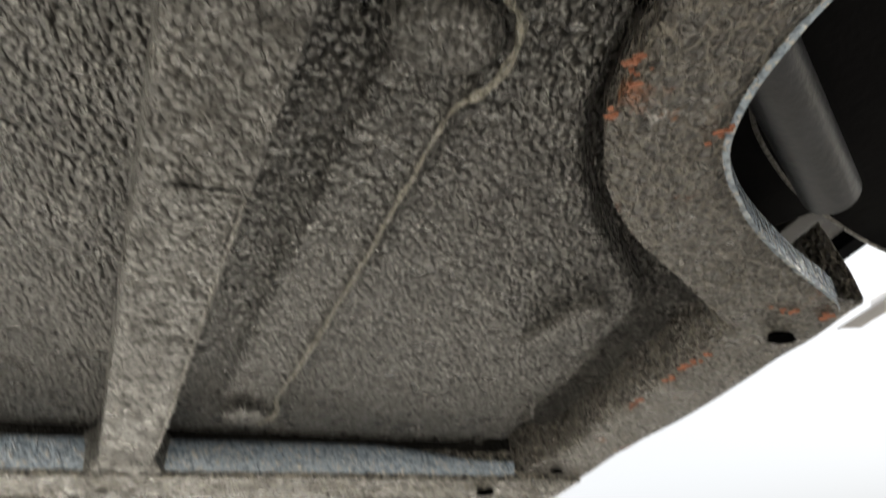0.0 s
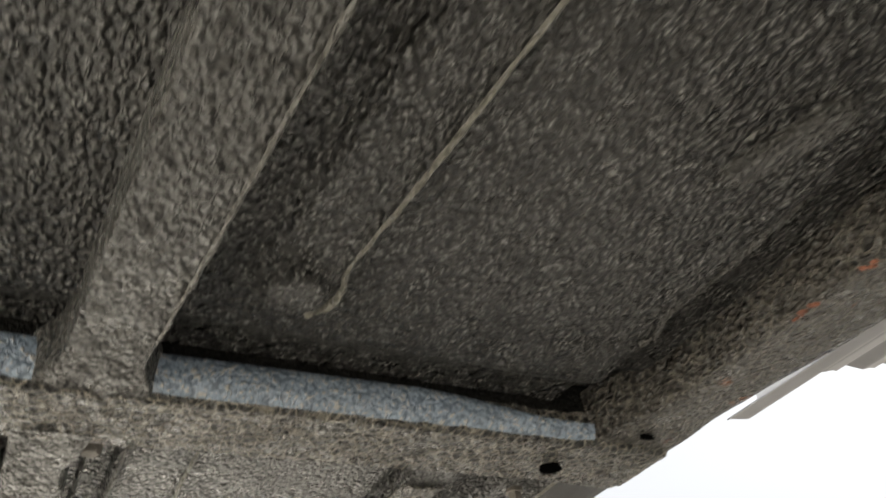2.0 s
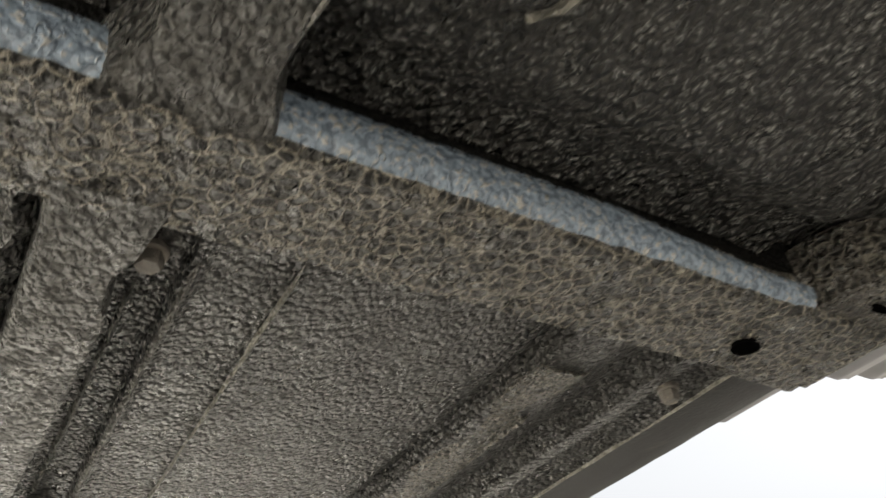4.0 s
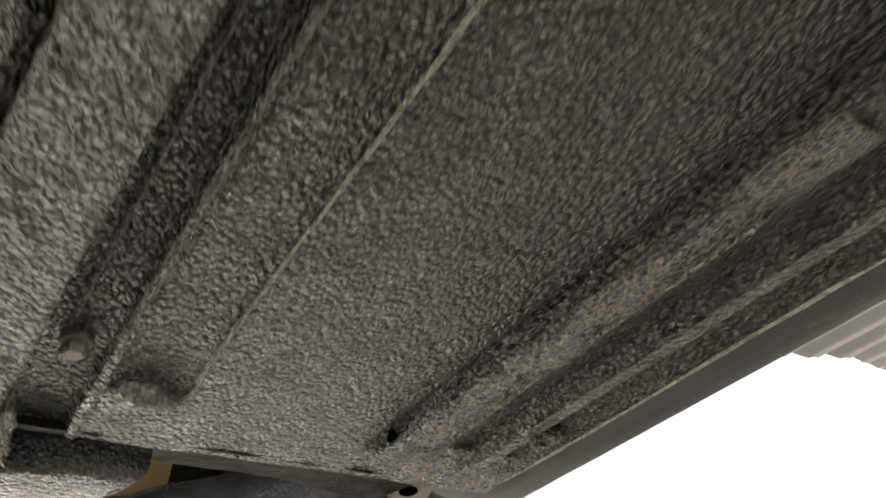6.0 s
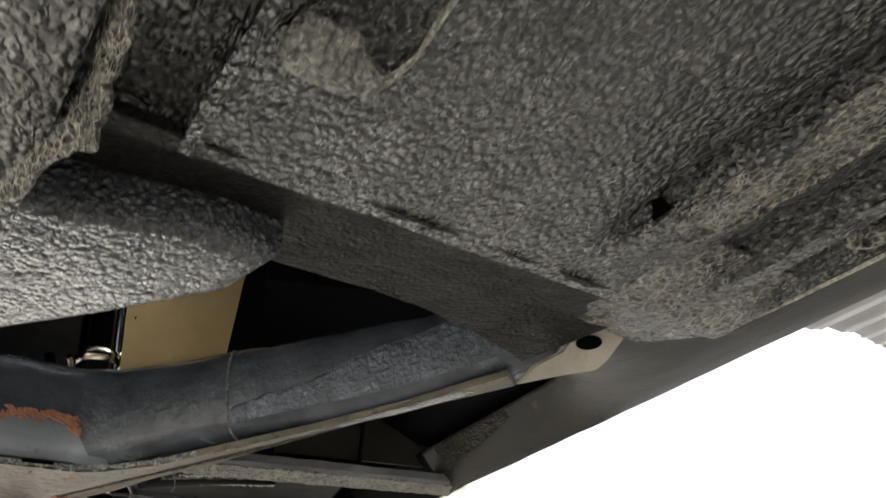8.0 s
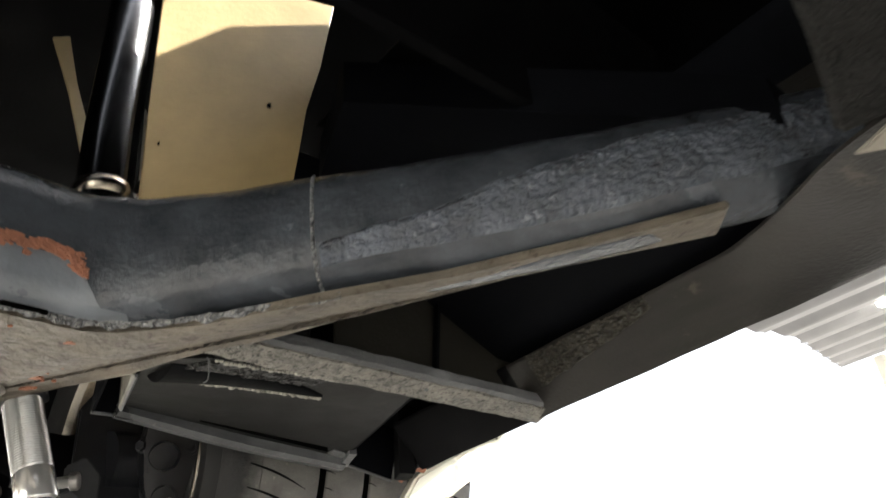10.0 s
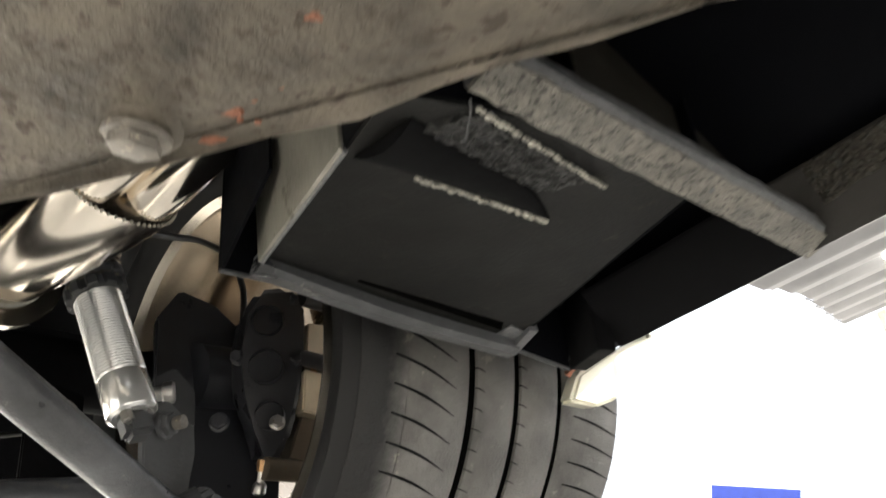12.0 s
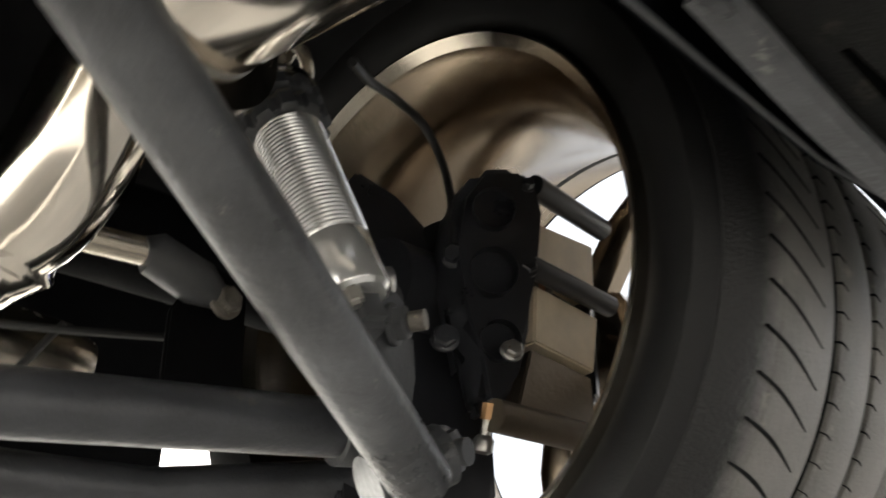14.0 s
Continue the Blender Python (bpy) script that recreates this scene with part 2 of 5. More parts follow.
COPPER = painted("copper_rust", (0.36, 0.15, 0.06), 0.45, 0.7, 0.3, 20, 0.0003, 200)
BOLT = painted("zinc_bolt", (0.46, 0.45, 0.43), 0.32, 0.9, 0.25, 40, 0.0003, 400, wear=(0.22, 0.13, 0.08), wear_at=0.66)
DARK_BOLT = painted("dirty_bolt", (0.17, 0.155, 0.135), 0.5, 0.4, 0.4, 60, 0.0010, 300, wear=(0.38, 0.34, 0.27), wear_at=0.60)
RUST = painted("rust", (0.30, 0.125, 0.075), 0.8, 0, 0.4, 50, 0.0025, 260)
RUBBER = painted("tyre_rubber", (0.011, 0.011, 0.0115), 0.55, 0, 0.25, 12, 0.0004, 500, wear=(0.035, 0.032, 0.027), wear_at=0.68, spec=0.22)
TREAD = painted("dusty_tread_rubber", (0.118, 0.114, 0.108), 0.48, 0, 0.45, 12, 0.0012, 330, wear=(0.21, 0.20, 0.175), wear_at=0.62, spec=0.3)
HOSE = painted("brake_hose_rubber", (0.022, 0.022, 0.022), 0.5, 0, 0.2, 30)
BRASS = painted("brass_fitting", (0.34, 0.20, 0.10), 0.4, 0.8, 0.2, 60)
CREAM = painted("cream_car_paint", (0.72, 0.70, 0.58), 0.22, 0, 0.06, 5)
GOLD_SHEET = painted("golden_heat_shield", (0.42, 0.315, 0.155), 0.5, 0.0, 0.2, 9, 0.0004, 120, wear=(0.10, 0.075, 0.045), wear_at=0.74)
CHROME = painted("dark_chrome_pipe", (0.13, 0.13, 0.135), 0.20, 1.0, 0.25, 8)
CONCRETE = painted("yard_concrete", (0.235, 0.222, 0.198), 0.85, 0, 0.14, 1.2, 0.002, 60)
SHEET = painted("corrugated_grey_sheet", (0.24, 0.24, 0.25), 0.5, 0.3, 0.14, 1.5, 0.0008, 30)
GARAGE = painted("grey_wall_paint", (0.78, 0.77, 0.73), 0.85, 0, 0.1, 1.5, 0.002, 40)
WALLS = painted("white_render", (0.80, 0.78, 0.72), 0.85, 0, 0.06, 1.5, 0.002, 40)
WELD_GREY = underseal("grey_weld", (0.055, 0.057, 0.061), (0.17, 0.175, 0.185), 240, 0.0022, tip=1.7)
BLUE = painted("blue_sign_paint", (0.045, 0.08, 0.42), 0.5, 0, 0.1, 4)

# ---------------------------------------------------------------- mesh tools


def thing(name, label, category, group="", kind="", at=(0, 0, 0)):
    ob = new(name)
    ob.empty_display_size = 0.05
    ob.location = at
    return tagged(ob, label, category, group, kind)


def part(name, bm, material, parent=None, label="", smooth=40):
    bmesh.ops.recalc_face_normals(bm, faces=bm.faces[:])
    for f in bm.faces:
        f.smooth = True
    for e in bm.edges:
        if len(e.link_faces) == 2 and e.calc_face_angle(0) > radians(smooth):
            e.smooth = False
    me = bpy.data.meshes.new(name)
    bm.to_mesh(me)
    bm.free()
    me.materials.append(material)
    ob = new(name, me)
    if parent:
        ob.parent = parent
        if parent.type == "EMPTY":
            ob.matrix_parent_inverse = Matrix.Translation(-parent.location)
    if label:
        ob["label"] = label
    return ob


def loft(rings, cap=True, closed=True, bm=None):
    """A skin through rings of the same number of points."""
    bm = bm or bmesh.new()
    rows = [[bm.verts.new(p) for p in ring] for ring in rings]
    n = len(rows[0])
    for a, b in zip(rows, rows[1:]):
        for i in range(n if closed else n - 1):
            j = (i + 1) % n
            bm.faces.new((a[i], a[j], b[j], b[i]))
    if cap and closed:
        bm.faces.new(rows[0][::-1])
        bm.faces.new(rows[-1])
    return bm


def axes_of(way, up=(0, 0, 1)):
    w = Vector(way).normalized()
    s = w.cross(Vector(up))
    s = s.normalized() if s.length > 1e-4 else Vector((1, 0, 0))
    return w, s, s.cross(w).normalized()


def tube(points, radius, seg=20, bm=None, cap=True, profile=None, up=(0, 0, 1)):
    """A round or profiled bar along a path; radius may be a list."""
    pts = [Vector(p) for p in points]
    rad = radius if isinstance(radius, (list, tuple)) else [radius] * len(pts)
    rings = []
    for k, p in enumerate(pts):
        way = (pts[min(k + 1, len(pts) - 1)] - pts[max(k - 1, 0)])
        _, s, u = axes_of(way, up)
        if profile:
            rings.append([p + s * a + u * b for a, b in profile])
        else:
            rings.append([p + (s * math.cos(t) + u * math.sin(t)) * rad[k] for t in (2 * math.pi * i / seg for i in range(seg))])
    return loft(rings, cap, True, bm)


def spline(points, steps=8):
    """Catmull-Rom points through the given ones."""
    p = [Vector(q) for q in points]
    p = [2 * p[0] - p[1], *p, 2 * p[-1] - p[-2]]
    out = []
    for a, b, c, d in zip(p, p[1:], p[2:], p[3:]):
        for k in range(steps):
            t = k / steps
            out.append(0.5 * (2 * b + (c - a) * t + (2 * a - 5 * b + 4 * c - d) * t * t + (3 * b - a - 3 * c + d) * t ** 3))
    return [*out, p[-2]]


def revolve(profile, m, seg=48, closed=False, arc=None, bm=None):
    """Turns (along, radius) pairs round the local x axis of m."""
    span = arc or (0, 2 * math.pi)
    full = arc is None
    angles = [span[0] + (span[1] - span[0]) * k / seg for k in range(seg if full else seg + 1)]
    bm = bm or bmesh.new()
    rows = [[bm.verts.new(m @ Vector((x, r * math.cos(a), r * math.sin(a)))) for x, r in profile] for a in angles]
    n = len(profile)
    for k in range(len(rows) if full else len(rows) - 1):
        a, b = rows[k], rows[(k + 1) % len(rows)]
        for i in range(n if closed else n - 1):
            j = (i + 1) % n
            bm.faces.new((a[i], a[j], b[j], b[i]))
    if closed and not full:
        bm.faces.new(rows[0]), bm.faces.new(rows[-1][::-1])
    return bm


def slab(points, depth, bevel=0.002):
    """A plate of the outline given, thickened by the vector depth, with broken edges."""
    bm = bmesh.new()
    d = Vector(depth)
    loft([[Vector(p) for p in points], [Vector(p) + d for p in points]], True, True, bm)
    if bevel:
        bmesh.ops.bevel(bm, geom=bm.edges[:], offset=bevel, segments=2, affect="EDGES", clamp_overlap=True)
    return bm


def block(m, size, bevel=0.003, segments=2):
    bm = bmesh.new()
    bmesh.ops.create_cube(bm, size=1, matrix=m @ Matrix.Diagonal((*size, 1)))
    bmesh.ops.bevel(bm, geom=bm.edges[:], offset=bevel, segments=segments, affect="EDGES", clamp_overlap=True)
    return bm


def pressing(profile, ends, steps, wobble=0.0006, thick=0.003, warp=None, seed=0.0):
    """A pressed sheet: the (x, z) profile run along y between ends, a little uneven, with a thickness."""
    fine = []
    for (x0, z0), (x1, z1) in zip(profile, profile[1:]):
        k = max(1, int(math.hypot(x1 - x0, z1 - z0) / 0.02))
        fine += [(x0 + (x1 - x0) * i / k, z0 + (z1 - z0) * i / k) for i in range(k)]
    fine.append(profile[-1])
    rows = []
    for k in range(steps + 1):
        y = ends[0] + (ends[1] - ends[0]) * k / steps
        row = []
        for x, z in fine:
            q = Vector((x, y, z))
            if warp:
                q = Vector(warp(x, y, z))
            w = noise.noise_vector(Vector((q.x * 22 + seed, q.y * 22, q.z * 22))) * wobble
            row.append(q + w)
        rows.append(row)
    bm = loft(rows, False, False)
    back = bmesh.ops.extrude_face_region(bm, geom=bm.faces[:])
    bmesh.ops.translate(bm, vec=(0, 0, thick), verts=[v for v in back["geom"] if isinstance(v, bmesh.types.BMVert)])
    return bm


def ridge(points, width, height, seed=0.0, uneven=0.35):
    """A low ragged bead of sealer or weld laid under a sheet, along a path."""
    pts = spline(points, 10)
    rings = []
    for k, p in enumerate(pts):
        way = pts[min(k + 1, len(pts) - 1)] - pts[max(k - 1, 0)]
        w, s, u = axes_of(way)
        f = 1 + uneven * noise.noise(Vector((p.x * 90 + seed, p.y * 90, 0)))
        g = 1 + uneven * noise.noise(Vector((p.y * 120, p.x * 120 + seed, 3)))
        if k in (0, len(pts) - 1):
            f = g = 0.25
        sway = s * (0.25 * width * noise.noise(Vector((p.x * 60, p.y * 60, seed + 9))))
        rings.append([p + sway + s * (a * width * f) + Vector((0, 0, b * height * g)) for a, b in ((-0.5, 0.25), (-0.32, -0.55), (0, -1), (0.32, -0.55), (0.5, 0.25))])
    return loft(rings)


def bolt_head(m, radius, height, washer=0.0):
    """A hexagon head with a domed top, on a washer, standing along local z of m."""
    bm = bmesh.new()
    rings = [[(r * math.cos(a), r * math.sin(a), z) for a in (math.pi / 3 * k for k in range(6))] for r, z in ((radius, 0), (radius, height * 0.85), (radius * 0.82, height))]
    loft([[m @ Vector(p) for p in ring] for ring in rings], True, True, bm)
    if washer:
        rings = [[(r * math.cos(a), r * math.sin(a), z) for a in (math.pi / 10 * k for k in range(20))] for r, z in ((washer, -0.001), (washer, height * 0.22), (washer * 0.9, height * 0.3))]
        loft([[m @ Vector(p) for p in ring] for ring in rings], True, True, bm)
    return bm


def ring_plate(center, axis, outer, inner, depth, seg=28):
    w, s, u = axes_of(axis, (0.3, 1, 0.2))
    m = Matrix(((*[w[i] for i in range(1)], 0, 0, 0), (0, 0, 0, 0), (0, 0, 0, 0), (0, 0, 0, 1)))
    m = Matrix.Identity(4)
    for col, v in enumerate((w, s, u)):
        for row in range(3):
            m[row][col] = v[row]
    m.translation = center
    return revolve([(-depth / 2, inner), (-depth / 2, outer), (depth / 2, outer), (depth / 2, inner)], m, seg, True)


def aligned(center, axis, up=(0, 0, 1)):
    """A frame whose x runs along axis."""
    w, s, u = axes_of(axis, up)
    m = Matrix.Identity(4)
    for col, v in enumerate((w, s, u)):
        for row in range(3):
            m[row][col] = v[row]
    m.translation = center
    return m


DOWN = Matrix.Rotation(math.pi, 4, "X")

# ---------------------------------------------------------------- garage and yard
ground = bmesh.new()
bmesh.ops.create_grid(ground, x_segments=8, y_segments=8, size=400)
tagged(part("ground", ground, CONCRETE), "pale concrete floor and yard under the raised car", "ground", kind="structure")
# added pale walls, placed to close the yard and bounce light
for name, where, size in (("wall_north", (-2.4, 8.4, 2.6), (12.2, 0.2, 5.2)), ("wall_west", (-8.6, 0.5, 2.6), (0.2, 16.0, 5.2))):
    tagged(part(name, block(pose(*where), size, 0.01), GARAGE), "plain pale wall added beside the yard to bounce light", "wall", kind="structure")

# corrugated canopy over the yard beside the car; its near part is unseen, added to shade the ground
canopy = thing("canopy", "grey corrugated metal canopy roof over the yard", "roof", kind="structure")
rows = []
for k in range(371):
    x = 2.3 + 14.1 * k / 370
    z = 6.07 + (0.21 if x > 9.0 else 0.62) * (max(x, 6.8) - 9.0) + 0.13 * max(-0.6, min(0.6, math.sin(2 * math.pi * (x - 9.0) / 0.98)))
    end = max(5.24, 5.5 + 0.225 * (x - 13.2)) + 0.10 * math.sin(2 * math.pi * (x - 9.0) / 0.98)
    end = min(end, 2.0) if x < 7.4 else end
    rows.append([(x, -16.0, z), (x, -4, z), (x, end, z)])
bm = loft(rows, False, False)
back = bmesh.ops.extrude_face_region(bm, geom=bm.faces[:])
bmesh.ops.translate(bm, vec=(0, 0, 0.02), verts=[v for v in back["geom"] if isinstance(v, bmesh.types.BMVert)])
part("roof_sheet", bm, SHEET, canopy)
# added emissive block imitates the bright highlight at the canopy edge
edge_glow, nodes, links, bsdf = shader("canopy_edge_glow")
bsdf.inputs["Emission Color"].default_value, bsdf.inputs["Emission Strength"].default_value = (1, 0.93, 0.8, 1), 12.0
strip = thing("canopy_highlight", "added glowing block for the highlight at the canopy edge", "lamp")
part("tube", block(pose(12.0, 3.2, 6.62, 0, 0, 0), (0.16, 1.3, 0.10), 0.03), edge_glow, strip)
for y in (5.3, 1.5, -3.0, -8.0):
    part("post", block(pose(16.1, y, 3.7), (0.22, 0.22, 7.4), 0.02), WALLS, canopy, "cream canopy post")
# added white wall, a bright surface for bounce and reflections
tagged(part("wall_east", block(pose(30.0, 2.0, 2.0), (0.3, 80, 4.0), 0.02), WALLS), "white wall added across the yard as a bright sunlit surface", "wall", kind="structure")

sign = thing("yard_sign", "blue sign board with pale bars across the yard", "sign")
part("board", slab([(26.0, 15.75, 7.68), (26.0, 12.66, 6.66), (26.0, 13.2, 5.2), (26.0, 16.3, 6.1)], (0.06, 0, 0), 0.01), BLUE, sign)
part("post", block(pose(26.1, 14.4, 3.0), (0.12, 0.12, 6.0), 0.01), WALLS, sign)

# ---------------------------------------------------------------- car floor
body = thing("car_underbody", "underside of a raised classic car coated in worn grey-black underseal", "car body")

# front floor: tunnel side, flat pan, dark channel beside the rusty outer flange
def between(table, v):
    """Straight-line reading of a table of (place, value) pairs."""
    for (a, p), (b, q) in zip(table, table[1:]):
        if v <= b:
            return p + (q - p) * max(0.0, (v - a) / (b - a))
    return table[-1][1]


def ease(v, a, b):
    """0 before a, 1 after b, smooth between."""
    g = max(0.0, min(1.0, (v - a) / (b - a)))
    return g * g * (3 - 2 * g)


PAN_EDGE = [(-2.0, 0.285), (-0.60, 0.288), (-0.56, 0.294), (-0.521, 0.310), (-0.470, 0.348), (-0.430, 0.388), (-0.405, 0.414), (-0.385, 0.424), (-0.26, 0.426), (-0.13, 0.434)]
front = [(-0.75, 1.80), (-0.14, 1.78), (-0.035, 1.60), (-0.014, 1.583), (0.010, 1.5815), (0.06, 1.581), (0.24, 1.581), (0.418, 1.581), (0.424, 1.5835), (0.431, 1.5960), (0.440, 1.5990), (0.500, 1.6010)]


def pan_shape(x, y, z):
    """The tunnel runs aslant, the outer edge follows the gusset, and the pan turns up ahead of the crossmember."""
    edge = between(PAN_EDGE, y)
    if x < 0.06:
        x += (0.036 - 0.10 * (y + 0.485)) * max(0.0, min(1.0, (0.06 - x) / 0.05))
    elif x <= 0.424:
        x = 0.06 + (x - 0.06) * (edge - 0.06) / 0.364
    else:
        x += edge - 0.424
    return x, y, z + 0.016 * ease(y, -0.128, -0.090)


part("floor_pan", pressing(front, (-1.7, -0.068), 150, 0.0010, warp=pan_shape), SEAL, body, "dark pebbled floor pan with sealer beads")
flange = [(0.483, 1.606), (0.4845, 1.574), (0.488, 1.5685), (0.494, 1.567), (0.543, 1.566), (0.550, 1.5675), (0.553, 1.572), (0.552, 1.590), (0.540, 1.63)]
part("rocker_flange", pressing(flange, (-0.445, 0.014), 80, 0.0016, warp=lambda x, y, z: (x - 0.022 * ease(y, -0.15, -0.06) * (x < 0.50) + (0.008 - 0.016 * ease(y, -0.30, -0.10)) * (x > 0.53), y, z), seed=4), SEAL_RUSTY, body, "rust-spotted outer flange under the sill")


# long hat rail of the front floor, running slightly aslant
def rail_middle(y):
    return 0.0955 + (-0.11 - y) * 0.083


def front_rail(y0, y1, n, drop):
    rings = []
    for k in range(n + 1):
        y = y0 + (y1 - y0) * k / n
        c = rail_middle(y)
        half = 0.0215 + (-0.11 - y) * 0.007 + 0.012 * ease(y, -0.098, -0.062)
        low = 1.5590 - drop - 0.0018 * ease(y, -0.12, -0.07)
        w = lambda a: 0.0007 * noise.noise(Vector((a * 30, y * 60, drop * 900)))
        ring = [(c - half - 0.005, y, 1.590), (c - half - 0.0015 + w(1), y, low + 0.0045), (c - half + w(2), y, low + 0.0012)]
        for i in range(9):
            f = (i + 0.5) / 9
            x = c - half + 0.002 + (2 * half - 0.004) * f
            ring.append((x, y, low + 0.0011 * noise.noise(Vector((x * 150, y * 150, 2))) + 0.0006 * noise.noise(Vector((x * 320, y * 320, 5)))))
        ring += [(c + half + w(5), y, low + 0.0004), (c + half + 0.0012 + w(6), y, low + 0.003), (c + half + 0.004, y, 1.590)]
        rings.append(ring)
    return loft(rings)


part("floor_rail", front_rail(-1.7, -0.055, 330, 0.0), SEAL_COARSE, body, "hat-section floor rail coated in coarse underseal", 50)
part("rail_doubler", front_rail(-1.7, -0.489, 240, 0.0035), SEAL_COARSE, body, "doubler plate on the floor rail", 50)
# black ridge stands in for the shadow at the doubler's step
part("step_shadow", ridge([(rail_middle(-0.488) - 0.020, -0.4885, 1.5580), (rail_middle(-0.488), -0.4880, 1.5575), (rail_middle(-0.488) + 0.022, -0.4885, 1.5580)], 0.0022, 0.0024, 2, 0.4), HOLE, body, "shadow line laid as a black ridge at the end of the doubler")
part("rail_edge", ridge([(rail_middle(y) + 0.0215 + (-0.11 - y) * 0.007, y, 1.5592) for y in (-0.48, -0.40, -0.32, -0.24, -0.17, -0.12)], 0.0030, 0.0012, 4, 0.8), SEAM, body, "worn pale edge of the rail")

# pressed swage of the front pan and its ragged bead of sealer
part("sealer_bead", ridge([(0.232, -0.606, 1.5782), (0.2445, -0.595, 1.5782), (0.2475, -0.573, 1.5785), (0.243, -0.555, 1.5785), (0.233, -0.543, 1.5785), (0.230, -0.511, 1.5785), (0.224, -0.415, 1.5785), (0.216, -0.317, 1.5785), (0.210, -0.254, 1.5785), (0.2035, -0.200, 1.5785), (0.2075, -0.178, 1.5785), (0.2055, -0.160, 1.5785), (0.194, -0.148, 1.5785)], 0.0042, 0.0030, 1, 0.7), BEAD, body, "pale ragged sealer bead")


def dome(cx, cy, z, rx, ry, h, turn=0.0):
    """A pressed round-ended swage standing below the pan."""
    bm = bmesh.new()
    rings = []
    for f, g in ((1.0, 0.0), (0.92, 0.55), (0.78, 0.9), (0.5, 1.0), (0.15, 1.02)):
        ring = []
        for k in range(28):
            a = 2 * math.pi * k / 28
            r = f * (1 + 0.05 * noise.noise(Vector((math.cos(a) * 2 + cx * 50, math.sin(a) * 2, f))))
            x, y = rx * r * math.cos(a), ry * r * math.sin(a)
            ring.append((cx + x * math.cos(turn) - y * math.sin(turn), cy + x * math.sin(turn) + y * math.cos(turn), z - h * g))
        rings.append(ring)
    return loft(rings, True, True, bm)


def swage(a, b, r, z, h, rough=0.0):
    """A long round-ended pressing standing below the pan."""
    a, b = Vector((*a, z)), Vector((*b, z))
    way = (b - a).normalized()
    side = Vector((-way.y, way.x, 0))
    rings = []
    for f, g in ((1.0, -0.1), (0.90, 0.35), (0.74, 0.85), (0.5, 1.0), (0.2, 1.0)):
        ring = []
        for end, t0 in ((b, -90), (a, 90)):
            for k in range(15):
                t = radians(t0 + 12.857 * k)
                ring.append(end + (way * math.cos(t) + side * math.sin(t)) * (r * f * (1 + rough * noise.noise(Vector((end.y * 40, k * 0.9, f))))) + Vector((0, 0, -h * g)))
        rings.append(ring)
    return loft(rings)


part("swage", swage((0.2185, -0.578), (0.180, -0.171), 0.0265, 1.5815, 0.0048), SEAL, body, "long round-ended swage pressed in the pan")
part("swage_end", dome(0.214, -0.584, 1.578, 0.027, 0.022, 0.007, 0.3), SEAL_COARSE, body)
part("swage_end", dome(0.182, -0.170, 1.578, 0.021, 0.020, 0.006), SEAL, body)
part("swage_end", swage((0.368, -0.338), (0.388, -0.385), 0.0125, 1.5815, 0.0065, 0.3), SEAL_COARSE, body, "rough raised patch of sealer")
part("sealer_bead", ridge([(0.4245, -0.33, 1.582), (0.4235, -0.25, 1.582), (0.421, -0.215, 1.5815), (0.428, -0.197, 1.581), (0.430, -0.186, 1.581), (0.424, -0.179, 1.581)], 0.0045, 0.003, 5), SEAL_COARSE, body)


# crossmember: glossy upright front face with its sheen painted in, coarse flat bottom
def cross(profile, x0, x1, n, rough, seed):
    rings = []
    for k in range(n + 1):
        x = x0 + (x1 - x0) * k / n
        rise = 0.016 * (x - 0.1)
        ring = []
        for y, z in profile:
            w = rough * (noise.noise(Vector((x * 45 + seed, y * 45, z * 45))) + 0.7 * noise.noise(Vector((x * 130 + seed, y * 130, z * 130))))
            ring.append((x, y + 0.5 * w, z + rise + w))
        rings.append(ring)
    return loft(rings)


sole = [(-0.062 + 0.064 * k / 13, 1.5563) for k in range(14)]
part("crossmember", cross([(-0.0690, 1.5640), (-0.0665, 1.5590), *sole, (0.0045, 1.5585), (0.006, 1.563), (0.006, 1.600), (-0.05, 1.61), (-0.064, 1.60)], -0.5, 0.540, 300, 0.0015, 1), SEAL_CROSS, body, "floor crossmember coated in cracked coarse underseal")
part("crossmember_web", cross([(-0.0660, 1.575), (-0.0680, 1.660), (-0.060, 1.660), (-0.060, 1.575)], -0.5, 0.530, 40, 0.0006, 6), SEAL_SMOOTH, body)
rings = []
for k in range(121):
    x = -0.5 + 0.962 * k / 120
    fade = ease(x, 0.30, 0.465)
    rise = 0.016 * (x - 0.1)
    w = lambda i: 0.0005 * noise.noise(Vector((x * 60, i * 2.3, 8)))
    face = [(-0.0665, 1.5592), (-0.0700, 1.5612), (-0.0722, 1.5655), (-0.0728, 1.572), (-0.0722, 1.580 - 0.008 * fade), (-0.0700, 1.586 - 0.014 * fade), (-0.0660, 1.589 - 0.016 * fade), (-0.0640, 1.575)]
    rings.append([(x, y + w(i), z + rise) for i, (y, z) in enumerate(face)])
part("crossmember_face", loft(rings), SHEEN_SEAL, body, "glossy sealed face of the crossmember, blue-grey sheen put in its colour")


def hole(x, y, z, rx, ry, depth=0.02, rim=0.004):
    """A dark pressed hole: a rolled collar with a deep dark cup."""
    bm = bmesh.new()
    n = 22
    ring = lambda f, dz: [(x + rx * f * math.cos(2 * math.pi * k / n), y + ry * f * math.sin(2 * math.pi * k / n), z + dz) for k in range(n)]
    loft([ring(1.0, -0.0012), ring(0.9, -0.0016), ring(0.8, 0.004), ring(0.78, depth)], False, True, bm)
    bm.faces.new([bm.verts.new(p) for p in ring(0.95, -0.0009)])
    return bm


part("drain_hole", hole(0.446, -0.025, 1.5600, 0.0105, 0.0085), HOLE, body)
